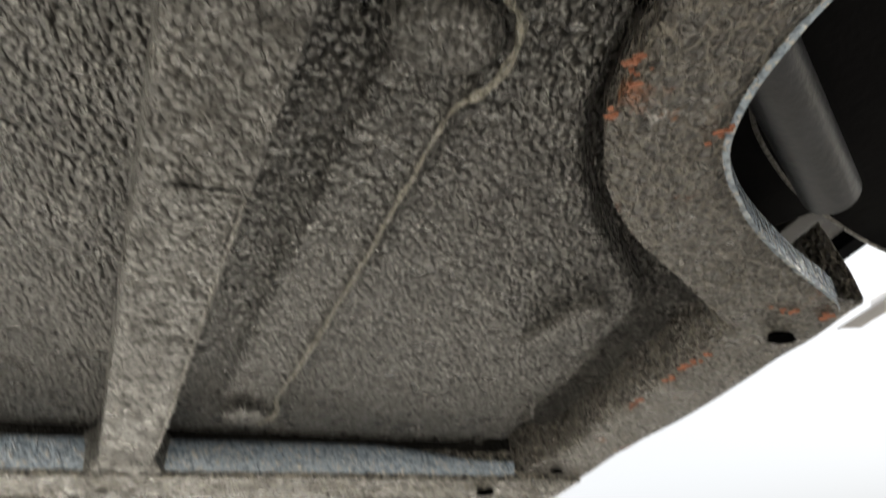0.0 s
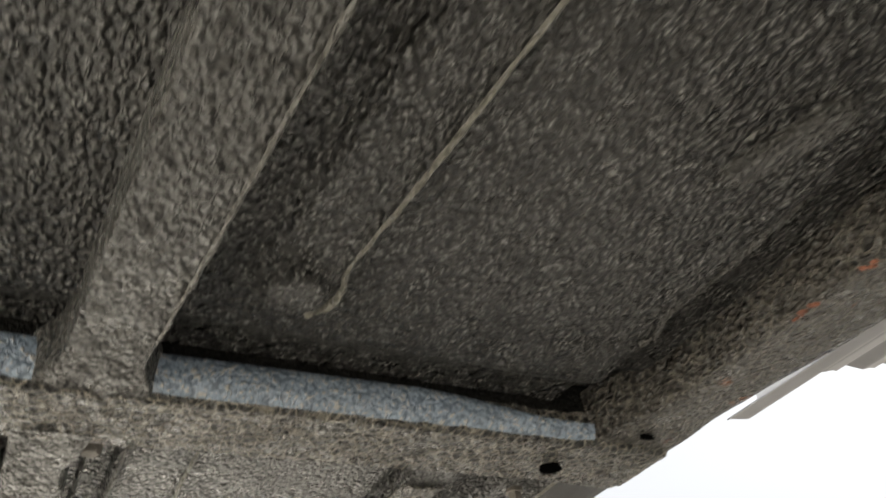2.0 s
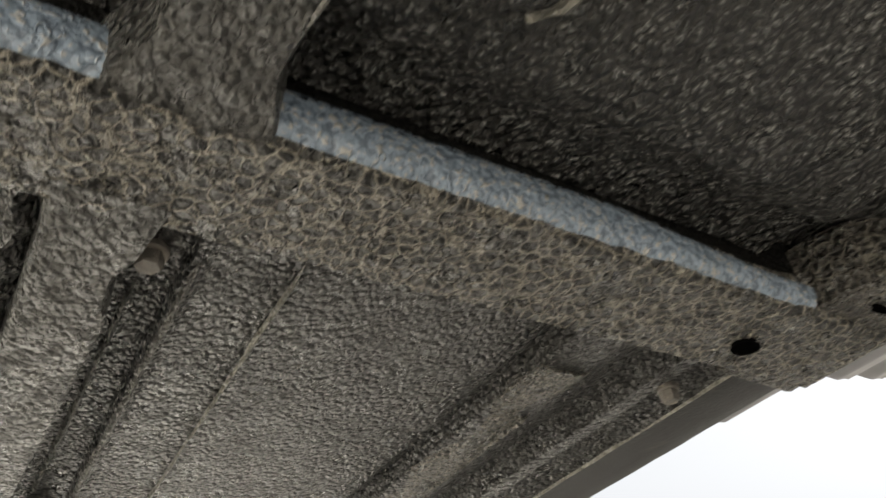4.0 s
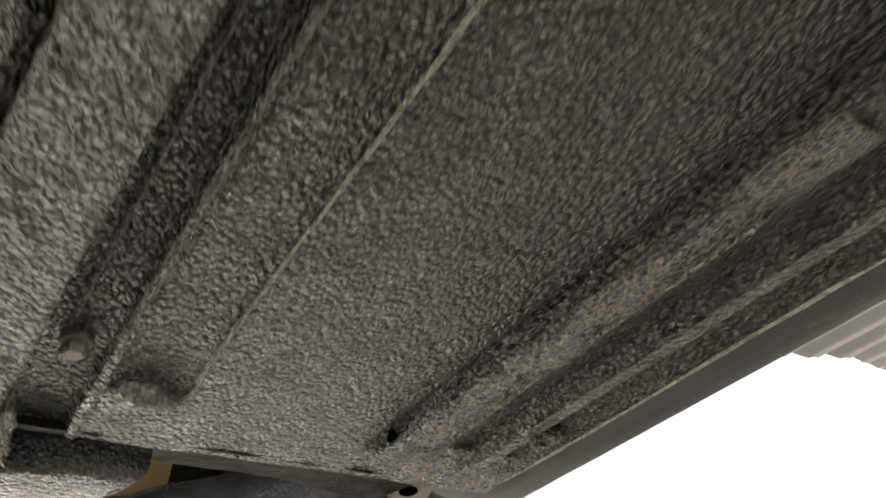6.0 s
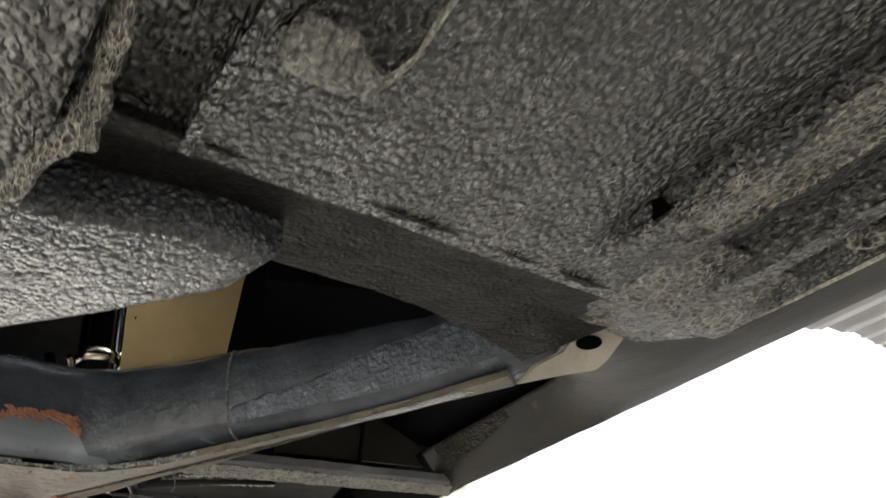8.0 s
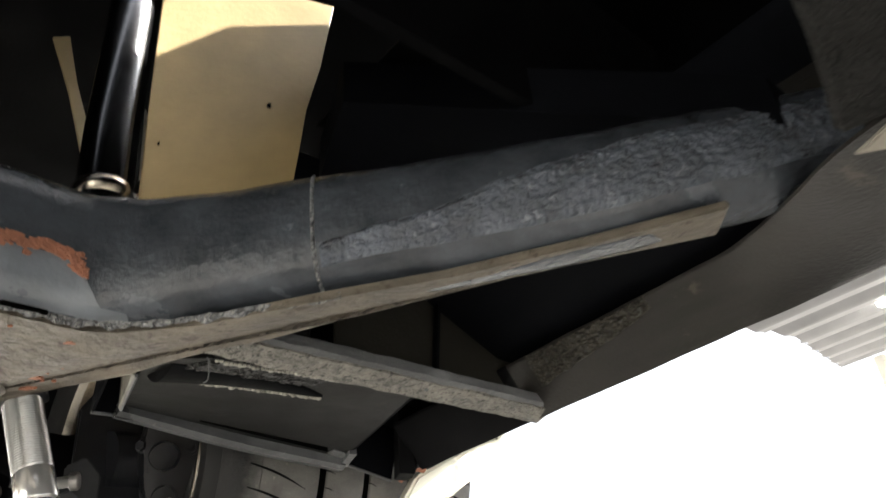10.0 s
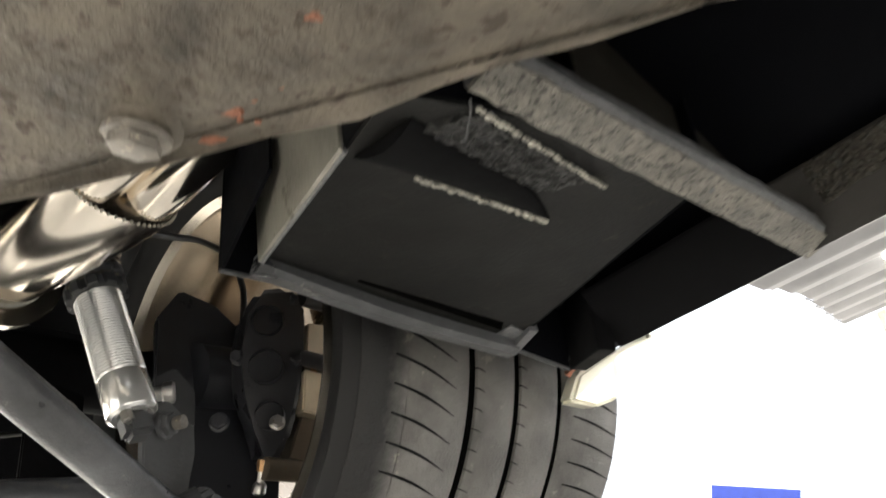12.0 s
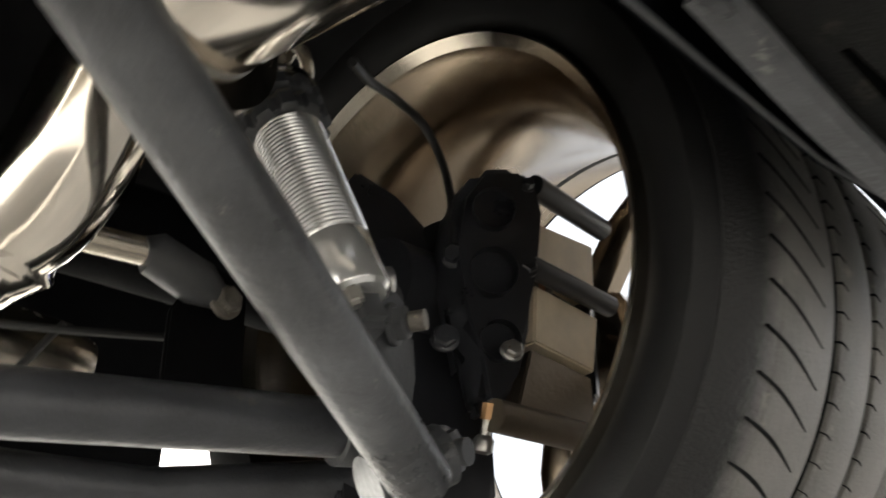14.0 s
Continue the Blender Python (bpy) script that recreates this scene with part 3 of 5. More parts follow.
part("drain_hole", hole(0.502, -0.085, 1.5655, 0.0075, 0.0030), HOLE, body)

# gusset at the front end of the flange, with its upright glossy rim, sheen painted in
inner = spline([(0.275, -1.20, 1.566), (0.281, -0.80, 1.566), (0.284, -0.655, 1.566), (0.290, -0.618, 1.566), (0.298, -0.573, 1.566), (0.304, -0.550, 1.566), (0.325, -0.516, 1.566), (0.366, -0.478, 1.566), (0.410, -0.449, 1.566), (0.488, -0.396, 1.567)], 6)
outer = spline([(0.42, -1.20, 1.567), (0.368, -0.80, 1.567), (0.3505, -0.665, 1.567), (0.3485, -0.622, 1.567), (0.354, -0.585, 1.567), (0.371, -0.551, 1.567), (0.416, -0.511, 1.567), (0.475, -0.475, 1.567), (0.531, -0.447, 1.567), (0.552, -0.428, 1.568)], 6)
rings = []
for a, b in zip(inner, outer):
    row = [a + (b - a) * f for f in (0, 0.04, 0.12, 0.25, 0.4, 0.55, 0.7, 0.85, 0.96, 1.0)]
    row = [p + noise.noise_vector(p * 40) * 0.0012 - Vector((0, 0, 0.002 if 1 < i < 8 else 0)) for i, p in enumerate(row)]
    row += [b + Vector((0, 0, 0.006)), b + Vector((-0.006, 0.006, 0.03)), a + Vector((0.004, -0.003, 0.03))]
    rings.append(row)
part("gusset", loft(rings), SEAL_RUSTY, body, "rust-chipped gusset plate with a curved pale rim")
rings = []
for k, p in enumerate(outer):
    f = k / (len(outer) - 1)
    h = 0.003 + 0.013 * ease(f, 0.50, 0.72) * (1 - 0.8 * ease(f, 0.86, 1.0))
    way = outer[min(k + 1, len(outer) - 1)] - outer[max(k - 1, 0)]
    s = axes_of(way)[1]
    s = s if s.y < 0 or s.x > 0 and s.y < 0.2 else -s
    rings.append([p + s * 0.0012 + Vector((0, 0, -0.0015)), p + s * 0.0020 + Vector((0, 0, 0.001)), p + s * 0.0030 + Vector((0, 0, h)), p - s * 0.001 + Vector((0, 0, h)), p - s * 0.002])
part("gusset_rim", loft(rings), SHEEN_SEAL, body, "glossy upright rim, pale blue-grey sheen put in its colour")
part("drain_hole", hole(0.530, -0.395, 1.5640, 0.0125, 0.0065), HOLE, body)
part("drain_hole", hole(0.323, -0.660, 1.5625, 0.0105, 0.0085), HOLE, body)


# things beyond the gusset: dark outrigger with a short open tube
def beyond(x, y, z):
    return Vector((0.323 + 0.881 * (x - 0.352), -0.658 + 0.871 * (y + 0.785), 1.567 + 0.88 * (z - 1.585)))


part("outrigger", slab([beyond(*p) for p in ((0.40, -1.4, 1.66), (0.66, -1.4, 1.67), (0.72, -0.60, 1.70), (0.60, -0.50, 1.68), (0.46, -0.56, 1.66))], (0, 0, 0.03)), BLACK, body)
plate_edge = [beyond(*p) for p in ((0.400, -0.80, 1.635), (0.423, -0.734, 1.635), (0.424, -0.705, 1.635), (0.433, -0.674, 1.635), (0.455, -0.647, 1.635), (0.497, -0.616, 1.635), (0.539, -0.592, 1.635), (0.618, -0.560, 1.635), (0.690, -0.540, 1.635))]
part("outrigger_plate", slab([*plate_edge, beyond(0.72, -0.80, 1.640)], (0, 0, 0.004), 0.001), BLACK, body, "black outrigger plate")
part("outrigger_lip", tube(spline(plate_edge, 5), 0.0014, 8), SEAM, body, "pale rolled plate edge")
part("jack_tube", tube([beyond(*p) for p in ((0.36, -0.745, 1.622), (0.521, -0.628, 1.612), (0.5205, -0.6285, 1.612), (0.42, -0.70, 1.618))], [0.0165, 0.0165, 0.0135, 0.0135], 28), LINK, body, "short open-ended steel tube")
part("tube_bore", tube([beyond(0.43, -0.694, 1.6175), beyond(0.500, -0.643, 1.6135)], 0.0134, 20), HOLE, body)

# rear floor: rail, bolted strip, pan, ribs, sill flange
rear = [(0.055, 1.590), (0.090, 1.586), (0.097, 1.5865), (0.1205, 1.5862), (0.1235, 1.5785), (0.1285, 1.5772), (0.133, 1.5795), (0.335, 1.580), (0.344, 1.586), (0.349, 1.586), (0.354, 1.575), (0.365, 1.5735), (0.388, 1.5745), (0.410, 1.583), (0.428, 1.589), (0.436, 1.586), (0.443, 1.5755), (0.456, 1.5755), (0.463, 1.584), (0.474, 1.586), (0.487, 1.582), (0.496, 1.578)]


def tail(x, y, z):
    """The ribs run out towards the rear edge of the pan."""
    g = max(0.0, min(1.0, (y - 0.455) / 0.065)) * (x > 0.33)
    return x, y, z + (1.5800 - z) * g * g * (3 - 2 * g)


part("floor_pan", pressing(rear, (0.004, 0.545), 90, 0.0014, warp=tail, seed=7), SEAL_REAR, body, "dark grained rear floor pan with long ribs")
RAIL_RIGHT = [(-0.02, 0.1035), (0.0, 0.0995), (0.015, 0.0972), (0.031, 0.0950), (0.042, 0.0905), (0.052, 0.0878), (0.071, 0.0880), (0.082, 0.0905), (0.094, 0.0925), (0.183, 0.0880), (0.302, 0.0815), (0.415, 0.0775), (0.468, 0.0750), (0.60, 0.0730)]
RAIL_LEFT = [(-0.02, 0.047), (0.0, 0.053), (0.04, 0.053), (0.122, 0.0505), (0.22, 0.0405), (0.35, 0.028), (0.60, 0.020)]
rail_b = []
for k in range(131):
    y = -0.01 + 0.61 * k / 130
    r, l = between(RAIL_RIGHT, y), between(RAIL_LEFT, y)
    w = lambda a: 0.0007 * noise.noise(Vector((a * 30, y * 70, 5)))
    ring = [(l - 0.004 + w(1), y, 1.592), (l - 0.001 + w(2), y, 1.561), (l + w(3), y, 1.5575)]
    for i in range(9):
        x = l + 0.002 + (r - l - 0.004) * i / 8
        ring.append((x, y, 1.5555 + 0.0012 * noise.noise(Vector((x * 140, y * 140, 9))) + 0.0006 * noise.noise(Vector((x * 320, y * 320, 1)))))
    rail_b.append(ring + [(r + w(5), y, 1.5562), (r + 0.001 + w(6), y, 1.559), (r + 0.002, y, 1.592)])
part("floor_rail", loft(rail_b), SEAL_COARSE, body, "wide floor rail in pebbled grey underseal")
part("tunnel_edge", ridge([(between(RAIL_LEFT, y) - 0.010, y, 1.574) for y in (0.0, 0.08, 0.16, 0.26, 0.36, 0.46, 0.56)], 0.022, 0.011, 3, 0.7), SEAL, body, "ragged sealer along the tunnel edge")
part("tunnel_wall", pressing([(-0.6, 1.78), (-0.10, 1.70), (0.0, 1.582)], (-0.02, 0.62), 30, 0.002, warp=lambda x, y, z: (x + (between(RAIL_LEFT, y) - 0.008) * ease(x, -0.2, 0.0), y, z), seed=2), SEAL_BROWN, body, "brown stained tunnel side")
part("weld_seam", ridge([(0.127, 0.045, 1.578), (0.126, 0.2, 1.578), (0.125, 0.418, 1.578)], 0.005, 0.003, 11, 0.25), SEAM, body)
part("weld_seam", ridge([(0.103, 0.09, 1.586), (0.100, 0.25, 1.586), (0.096, 0.40, 1.586)], 0.004, 0.003, 12, 0.3), SEAM, body)
part("sealer_bead", ridge([(0.178, 0.03, 1.580), (0.179, 0.22, 1.580), (0.181, 0.40, 1.580), (0.184, 0.445, 1.580), (0.178, 0.468, 1.580), (0.165, 0.478, 1.580)], 0.0034, 0.003, 14, 0.8), BEAD, body, "pale ragged sealer bead")
part("sealer_bead", ridge([(0.389, 0.12, 1.575), (0.388, 0.30, 1.575), (0.390, 0.43, 1.575), (0.380, 0.470, 1.577), (0.355, 0.485, 1.580)], 0.005, 0.003, 15), CRACKED, body)
part("rib_skin", pressing([(0.3545, 1.5745), (0.365, 1.5722), (0.388, 1.5732), (0.396, 1.577)], (0.06, 0.455), 60, 0.0025, 0.002, seed=21), CRACKED, body, "cracked sealer along the rib")
for x, y, z, r in ((0.104, 0.057, 1.585, 0.0078), (0.103, 0.416, 1.585, 0.0078), (0.463, 0.056, 1.576, 0.0065)):
    part("bolt", bolt_head(Matrix.Translation((x, y, z)) @ DOWN, r, 0.011, r * 1.25), DARK_BOLT, body, "sealed hexagon bolt with bright edges")
part("plug_hole", hole(0.354, 0.464, 1.5795, 0.008, 0.007), HOLE, body)


def lump(m, seed, rough=0.3):
    """A rounded lump of sealer over a hidden lug."""
    bm = bmesh.new()
    bmesh.ops.create_icosphere(bm, subdivisions=4, radius=1.0)
    for v in bm.verts:
        p = v.co.copy()
        v.co = m @ (p * (1 + rough * noise.noise(p * 1.6 + Vector((seed, 0, 0))) + 0.4 * rough * noise.noise(p * 5 + Vector((0, seed, 0)))))
    return bm


part("lug", lump(pose(0.155, 0.462, 1.583, 8, 5, 12) @ Matrix.Diagonal((0.024, 0.015, 0.013, 1)), 1.0), SEAM, body, "sealed lug with bright scraped top")
part("lug", lump(pose(0.474, 0.420, 1.584, 10, 0, -30) @ Matrix.Diagonal((0.020, 0.010, 0.010, 1)), 5.0), CRACKED, body)

part("plug", lump(pose(0.369, 0.463, 1.581, 0, 0, 20) @ Matrix.Diagonal((0.012, 0.008, 0.009, 1)), 9.0), SEAM, body, "pale sealed plug")

# rear slope of the floor and the plate at its corner
slope = []
for k in range(36):
    x = 0.02 + (0.455 - 0.02) * k / 35
    y1 = 0.657 + 0.037 * max(0, (x - 0.30) / 0.155) ** 1.5
    w = 0.0012 * noise.noise(Vector((x * 40, 2, 1)))
    slope.append([(x, 0.535, 1.5795 + w), (x, 0.548, 1.5815), (x, 0.556 + w, 1.5875), (x, 0.60, 1.602 + w), (x, y1, 1.615 + w), (x, y1 + 0.004, 1.621), (x, y1 - 0.02, 1.66), (x, 0.535, 1.66)])
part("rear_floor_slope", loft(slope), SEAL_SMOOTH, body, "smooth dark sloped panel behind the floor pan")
def corner_fall(x, y, z):
    """Thin at its inner edges, lying on the pan and then on the slope behind it."""
    d = min(ease(x, 0.372, 0.410), ease(y, 0.470, 0.520), 1 - ease(y, 0.595, 0.612))
    rest = between([(0.40, 1.5800), (0.540, 1.5800), (0.548, 1.5815), (0.556, 1.5875), (0.60, 1.602), (0.657, 1.615)], y)
    return x + 0.45 * max(0.0, y - 0.54) * (0.50 - x) / 0.128, y, rest + 0.0022 - 0.0036 * d


part("corner_skin", pressing([(0.372, 1.579), (0.500, 1.579)], (0.470, 0.612), 48, 0.0016, 0.003, warp=corner_fall, seed=17), SEAL_CORNER, body, "cracked sealer at the floor corner")
PULL = Vector((-0.0045, -0.004, -0.003))
part("corner_plate", slab([Vector(p) + PULL for p in ((0.446, 0.6946, 1.5925), (0.4486, 0.6751, 1.6008), (0.4627, 0.6532, 1.6068), (0.4614, 0.6369, 1.6163), (0.4655, 0.6278, 1.6196), (0.4766, 0.6194, 1.6195), (0.4949, 0.6192, 1.6117), (0.4942, 0.6395, 1.6009), (0.4911, 0.6501, 1.5964), (0.4725, 0.6662, 1.5955))], (0.0015, 0.002, 0.0035), 0.001), TAN_PLATE, body, "pale plate with an oval hole at the floor corner")
hc, hu, hv = Vector((0.4741, 0.6370, 1.6108)) + PULL * 1.25, Vector((0.0080, -0.0063, 0.0)), Vector((-0.0031, -0.0040, 0.0035))
part("drain_hole", slab([hc + hu * math.cos(2 * math.pi * k / 24) + hv * math.sin(2 * math.pi * k / 24) for k in range(24)], (0.0004, 0.0005, 0.0009), 0), HOLE, body)

# rounded end of the tunnel rail
lump = [(-0.45, 0.66), (0.0, 0.615), (0.10, 0.605), (0.165, 0.592), (0.200, 0.600), (0.190, 0.640), (0.14, 0.697), (0.09, 0.748), (-0.05, 0.90), (-0.45, 1.1)]
rings = []
cx, cy = -0.05, 0.72
for f, z in ((1.0, 1.66), (1.0, 1.590), (0.994, 1.581), (0.975, 1.576), (0.93, 1.5735), (0.5, 1.572)):
    rings.append([(cx + (x - cx) * f, cy + (y - cy) * f, z) for x, y in lump])
part("torque_box", loft(rings), SEAL_GREY, body, "rounded grey torque box at the end of the rail")
torn = []
for k, p in enumerate(spline([(0.076, 0.44, 1.556), (0.079, 0.48, 1.555), (0.081, 0.512, 1.553), (0.066, 0.56, 1.555), (0.045, 0.62, 1.558)], 10)):
    d = noise.noise_vector(Vector((k * 0.35, 3, 1))) * 0.004
    torn.append([p + Vector((0, 0, 0.012)), p + d * 0.5 + Vector((0.004, 0, 0.002)), p + d + Vector((0.007, 0.001, -0.008)), p + d * 1.6 + Vector((0.0055, 0.001, -0.010)), p + d + Vector((0.003, 0, -0.004)), p + Vector((-0.004, 0, 0.010))])
part("torn_edge", loft(torn), CRACKED, body, "torn sheet edge")

# sill: dark rounded rocker along the whole side
rocker = [(0.4965, 1.579), (0.503, 1.600), (0.53, 1.628), (0.58, 1.640), (0.640, 1.6435), (0.685, 1.648), (0.700, 1.655), (0.706, 1.668), (0.715, 1.74), (0.735, 1.90)]


def narrow(x, y, z):
    z += max(0.0, 1.640 - z) * max(0.0, min(1.0, (y - 0.52) / 0.10)) * max(0.0, min(1.0, (0.60 - x) / 0.06))
    f = max(0.0, min(1.0, (y - 0.66) / 0.22))
    f = f * f * (3 - 2 * f)
    if x < 0.70:
        g = (0.70 - x) / 0.2035
        x2, z2 = 0.70 - 0.045 * g, 1.655 + 0.050 * g ** 1.2
        x, z = x + (x2 - x) * f, z + (z2 - z) * f
    h = max(0.0, min(1.0, (y - 0.8) / 0.5))
    return x + 0.016 * h, y, z + 0.010 * h


part("rocker_panel", pressing(rocker, (-0.02, 1.150), 60, 0.0008, warp=narrow, seed=40), ROCKER, body, "satin brown-black rocker panel along the sill")
part("rocker_end", pressing(rocker, (1.150, 1.365), 14, 0.0008, warp=narrow, seed=40), BLACK, body, "black end of the rocker ahead of the wheel")
def patch_fall(x, y, z):
    """The sealer patch tapers towards the front with an uneven lower edge."""
    f = (y - 0.955) / 0.165
    x = 0.4965 + (x - 0.4965) * (0.35 + 0.65 * f + 0.12 * noise.noise(Vector((y * 60, 3, 1))))
    edge = min(ease(y, 0.955, 0.975), 1 - ease(y, 1.112, 1.120), 1 - ease(x, 0.560, 0.600))
    return Vector(narrow(x, y, z)) + Vector((-0.0012, 0, -0.0024)) * edge


part("pebbled_patch", pressing([(0.4965, 1.579), (0.510, 1.60), (0.53, 1.628), (0.58, 1.640), (0.600, 1.6435)], (0.955, 1.120), 40, 0.0012, 0.002, warp=patch_fall, seed=48), SEAL_ROCKER, body, "tan pebbled sealer patch on the rocker")
part("sill_edge", ridge([(0.497, 0.0, 1.579), (0.497, 0.2, 1.579), (0.4985, 0.43, 1.579), (0.503, 0.52, 1.583)], 0.003, 0.0025, 41, 0.3), BEAD, body)
part("outer_sill", pressing([(0.62, 1.70), (0.66, 1.71), (0.735, 1.74), (0.75, 1.95)], (-0.55, -0.02), 40, 0.0008, seed=44), ROCKER, body)

# added closing sheets above the floor, with the cavity's deep shade put into their colour
part("upper_floor", slab([(-1.6, -1.9, 2.02), (0.75, -1.9, 2.02), (0.75, 1.0, 2.02), (-1.6, 1.0, 2.02)], (0, 0, 0.03), 0), BLACK, body, "added black sheet standing for the shade above the floor")
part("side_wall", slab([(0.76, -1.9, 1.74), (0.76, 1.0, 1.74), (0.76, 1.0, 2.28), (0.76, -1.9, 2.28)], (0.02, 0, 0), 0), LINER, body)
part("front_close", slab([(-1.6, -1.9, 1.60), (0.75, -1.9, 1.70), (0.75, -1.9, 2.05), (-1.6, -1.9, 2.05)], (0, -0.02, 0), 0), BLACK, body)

# ---------------------------------------------------------------- rear frame
frame_rail = thing("rear_frame_rail", "bent black rear frame rail with rust chips and welds", "frame rail")
spine = [(-0.45, 1.20, 1.678), (-0.10, 1.165, 1.678), (0.10, 1.150, 1.678), (0.185, 1.146, 1.678), (0.222, 1.138, 1.678), (0.262, 1.108, 1.678), (0.345, 1.022, 1.685), (0.45, 0.905, 1.692), (0.545, 0.815, 1.712), (0.63, 0.745, 1.735)]
rings = []
pts = spline(spine, 7)
for k, p in enumerate(pts):
    way = pts[min(k + 1, len(pts) - 1)] - pts[max(k - 1, 0)]
    w, s, u = axes_of(way)
    f = k / (len(pts) - 1)
    half_h = 0.0575 - 0.018 * max(0, (f - 0.5) / 0.5) ** 0.7
    half_w = 0.036
    ring = []
    for a in range(24):
        t = 2 * math.pi * a / 24
        c, sn = math.cos(t), math.sin(t)
        q = 0.62
        x = math.copysign(abs(c) ** q, c) * half_w
        y = math.copysign(abs(sn) ** q, sn) * half_h
        v = p + s * x + u * y
        v += noise.noise_vector(v * 18) * 0.0020
        ring.append(v)
    rings.append(ring)
cut = min(range(len(pts) // 2, len(pts)), key=lambda k: abs(pts[k].x - 0.342))
part("rail_tube", loft(rings[: cut + 1]), TUBE_PAINT, frame_rail, "smooth black bent rail tube")
part("rail_sleeve", loft(rings[cut:]), TUBE_PAINT, frame_rail, "smooth black rail end")
w0 = rings[cut]
part("weld_ring", tube([*w0, w0[0]], 0.0015, 8), WELD_GREY, frame_rail, "grey weld ring round the tube")
low = [Vector((p.x, p.y - 0.030, 1.6195 + max(0, (p.z - 1.678)) * 0.95)) for p in pts]
part("weld_seam", ridge([q for q in low[10:62:2] if q.x < 0.345], 0.0046, 0.0034, 51, 0.9), WELD_GREY, frame_rail, "pale ragged seam weld under the tube")


def flakes(spots, rng):
    """Thin ragged flakes lying on a surface: (place, outward normal, size) for each."""
    bm = bmesh.new()
    for place, out, size in spots:
        w, s, u = axes_of(out, (0.2, 0.3, 1))
        n = 11
        rim_ = []
        for i in range(n):
            a = 2 * math.pi * i / n
            r = size * rng.uniform(0.45, 1.0)
            rim_.append(place + s * (r * 1.7 * math.cos(a)) + u * (r * 0.7 * math.sin(a)))
        low_ = [bm.verts.new(q - w * 0.0012) for q in rim_]
        top_ = [bm.verts.new(place + (q - place) * 0.8 + w * 0.0007) for q in rim_]
        for i in range(n):
            bm.faces.new((low_[i], low_[(i + 1) % n], top_[(i + 1) % n], top_[i]))
        bm.faces.new(top_)
    return bm


rng = random.Random(7)


def on_front(ring, p, z):
    """The place on the front side of a ring of the rail at the height z."""
    for a, b in zip(ring, ring[1:] + ring[:1]):
        if (a.z - z) * (b.z - z) <= 0 and a.z != b.z and (a + b).y / 2 < p.y:
            return a + (b - a) * ((z - a.z) / (b.z - a.z))
    return min(ring, key=lambda q: q.y)


def rust_line(x):
    """The height of the edge where the grey paint has chipped from the black tube."""
    return between([(-0.20, 1.630), (0.02, 1.630), (0.08, 1.637), (0.125, 1.660), (0.152, 1.668), (0.207, 1.667), (0.222, 1.655), (0.236, 1.632), (0.27, 1.626)], x)


grey = []
for k in range(len(pts) - 1):
    for h in range(6):
        p = pts[k].lerp(pts[k + 1], h / 6)
        if -0.15 < p.x < 0.26:
            ring = [a.lerp(b, h / 6) for a, b in zip(rings[k], rings[k + 1])]
            top = rust_line(p.x) - 0.001 + 0.0025 * noise.noise(p * 70)
            row = [on_front(ring, p, 1.6225 + (top - 1.6225) * i / 10) for i in range(11)]
            thin = 0.0005 if -0.14 < p.x < 0.25 else -0.001
            grey.append([q + Vector((0.1, -0.95, -0.3)) * (thin if 0 < i < 10 else -0.001) for i, q in enumerate(row)])
part("grey_coat", loft(grey, False, False), GREY_COAT, frame_rail, "smooth blue-grey paint low on the tube")
spots = []
for k, (p, ring) in enumerate(zip(pts, rings)):
    if -0.08 < p.x < 0.225:
        for _ in range(16):
            band = rust_line(p.x) + 0.002 * noise.noise(Vector((p.x * 40, 2, 7)))
            v = on_front(ring, p, band + rng.gauss(0, 0.0024))
            if rng.random() < (0.9 if p.x < 0.17 else 0.5):
                spots.append((v + Vector((rng.uniform(-0.010, 0.010), 0, 0)), Vector((0.15, -1, -0.1)), rng.choice((0.0016, 0.002, 0.0028, 0.0040, 0.005))))


def coat_row(ring, p, f):
    """One row of the pebbled coat up the lower front of the rail; it climbs towards the sill."""
    low_z, high_z = min(q.z for q in ring), max(q.z for q in ring)
    top = 0.30 + 0.46 * ease(f, 0.0, 0.55) + 0.05 * noise.noise(p * 40)
    row = []
    for i in range(37):
        g = i / 36
        q = on_front(ring, p, low_z + 0.009 + (high_z - low_z) * (top - 0.10) * g)
        edge = min(ease(g, 0.0, 0.08), 1 - ease(g, 0.72, 1.0), ease(f, 0.0, 0.03))
        knob = (0.5 + noise.noise(Vector((q.x * 230, q.y * 230, q.z * 330))) + 0.5 * noise.noise(q * 520)) * (0.25 + 0.75 * ease(f, 0.10, 0.35))
        row.append(q + Vector((-0.62, -0.75, -0.15)) * (-0.0006 + edge * (0.0026 + 0.0012 * knob)))
    return row


coat = []
for k in range(cut, len(pts) - 1):
    for h in range(8):
        ring = [a.lerp(b, h / 8) for a, b in zip(rings[k], rings[k + 1])]
        coat.append(coat_row(ring, pts[k].lerp(pts[k + 1], h / 8), (k + h / 8 - cut) / (len(pts) - 1 - cut)))
part("pebbled_coat", loft(coat, False, False), TUBE_PEBBLE, frame_rail, "glossy pebbled coat on the lower rail face, blue-grey highlights in its colour", 80)
flake_ob = part("rust_scale", flakes(spots, rng), RUST, frame_rail, "ragged orange rust flakes on the black paint")
flake_ob["kind"] = "stuff"

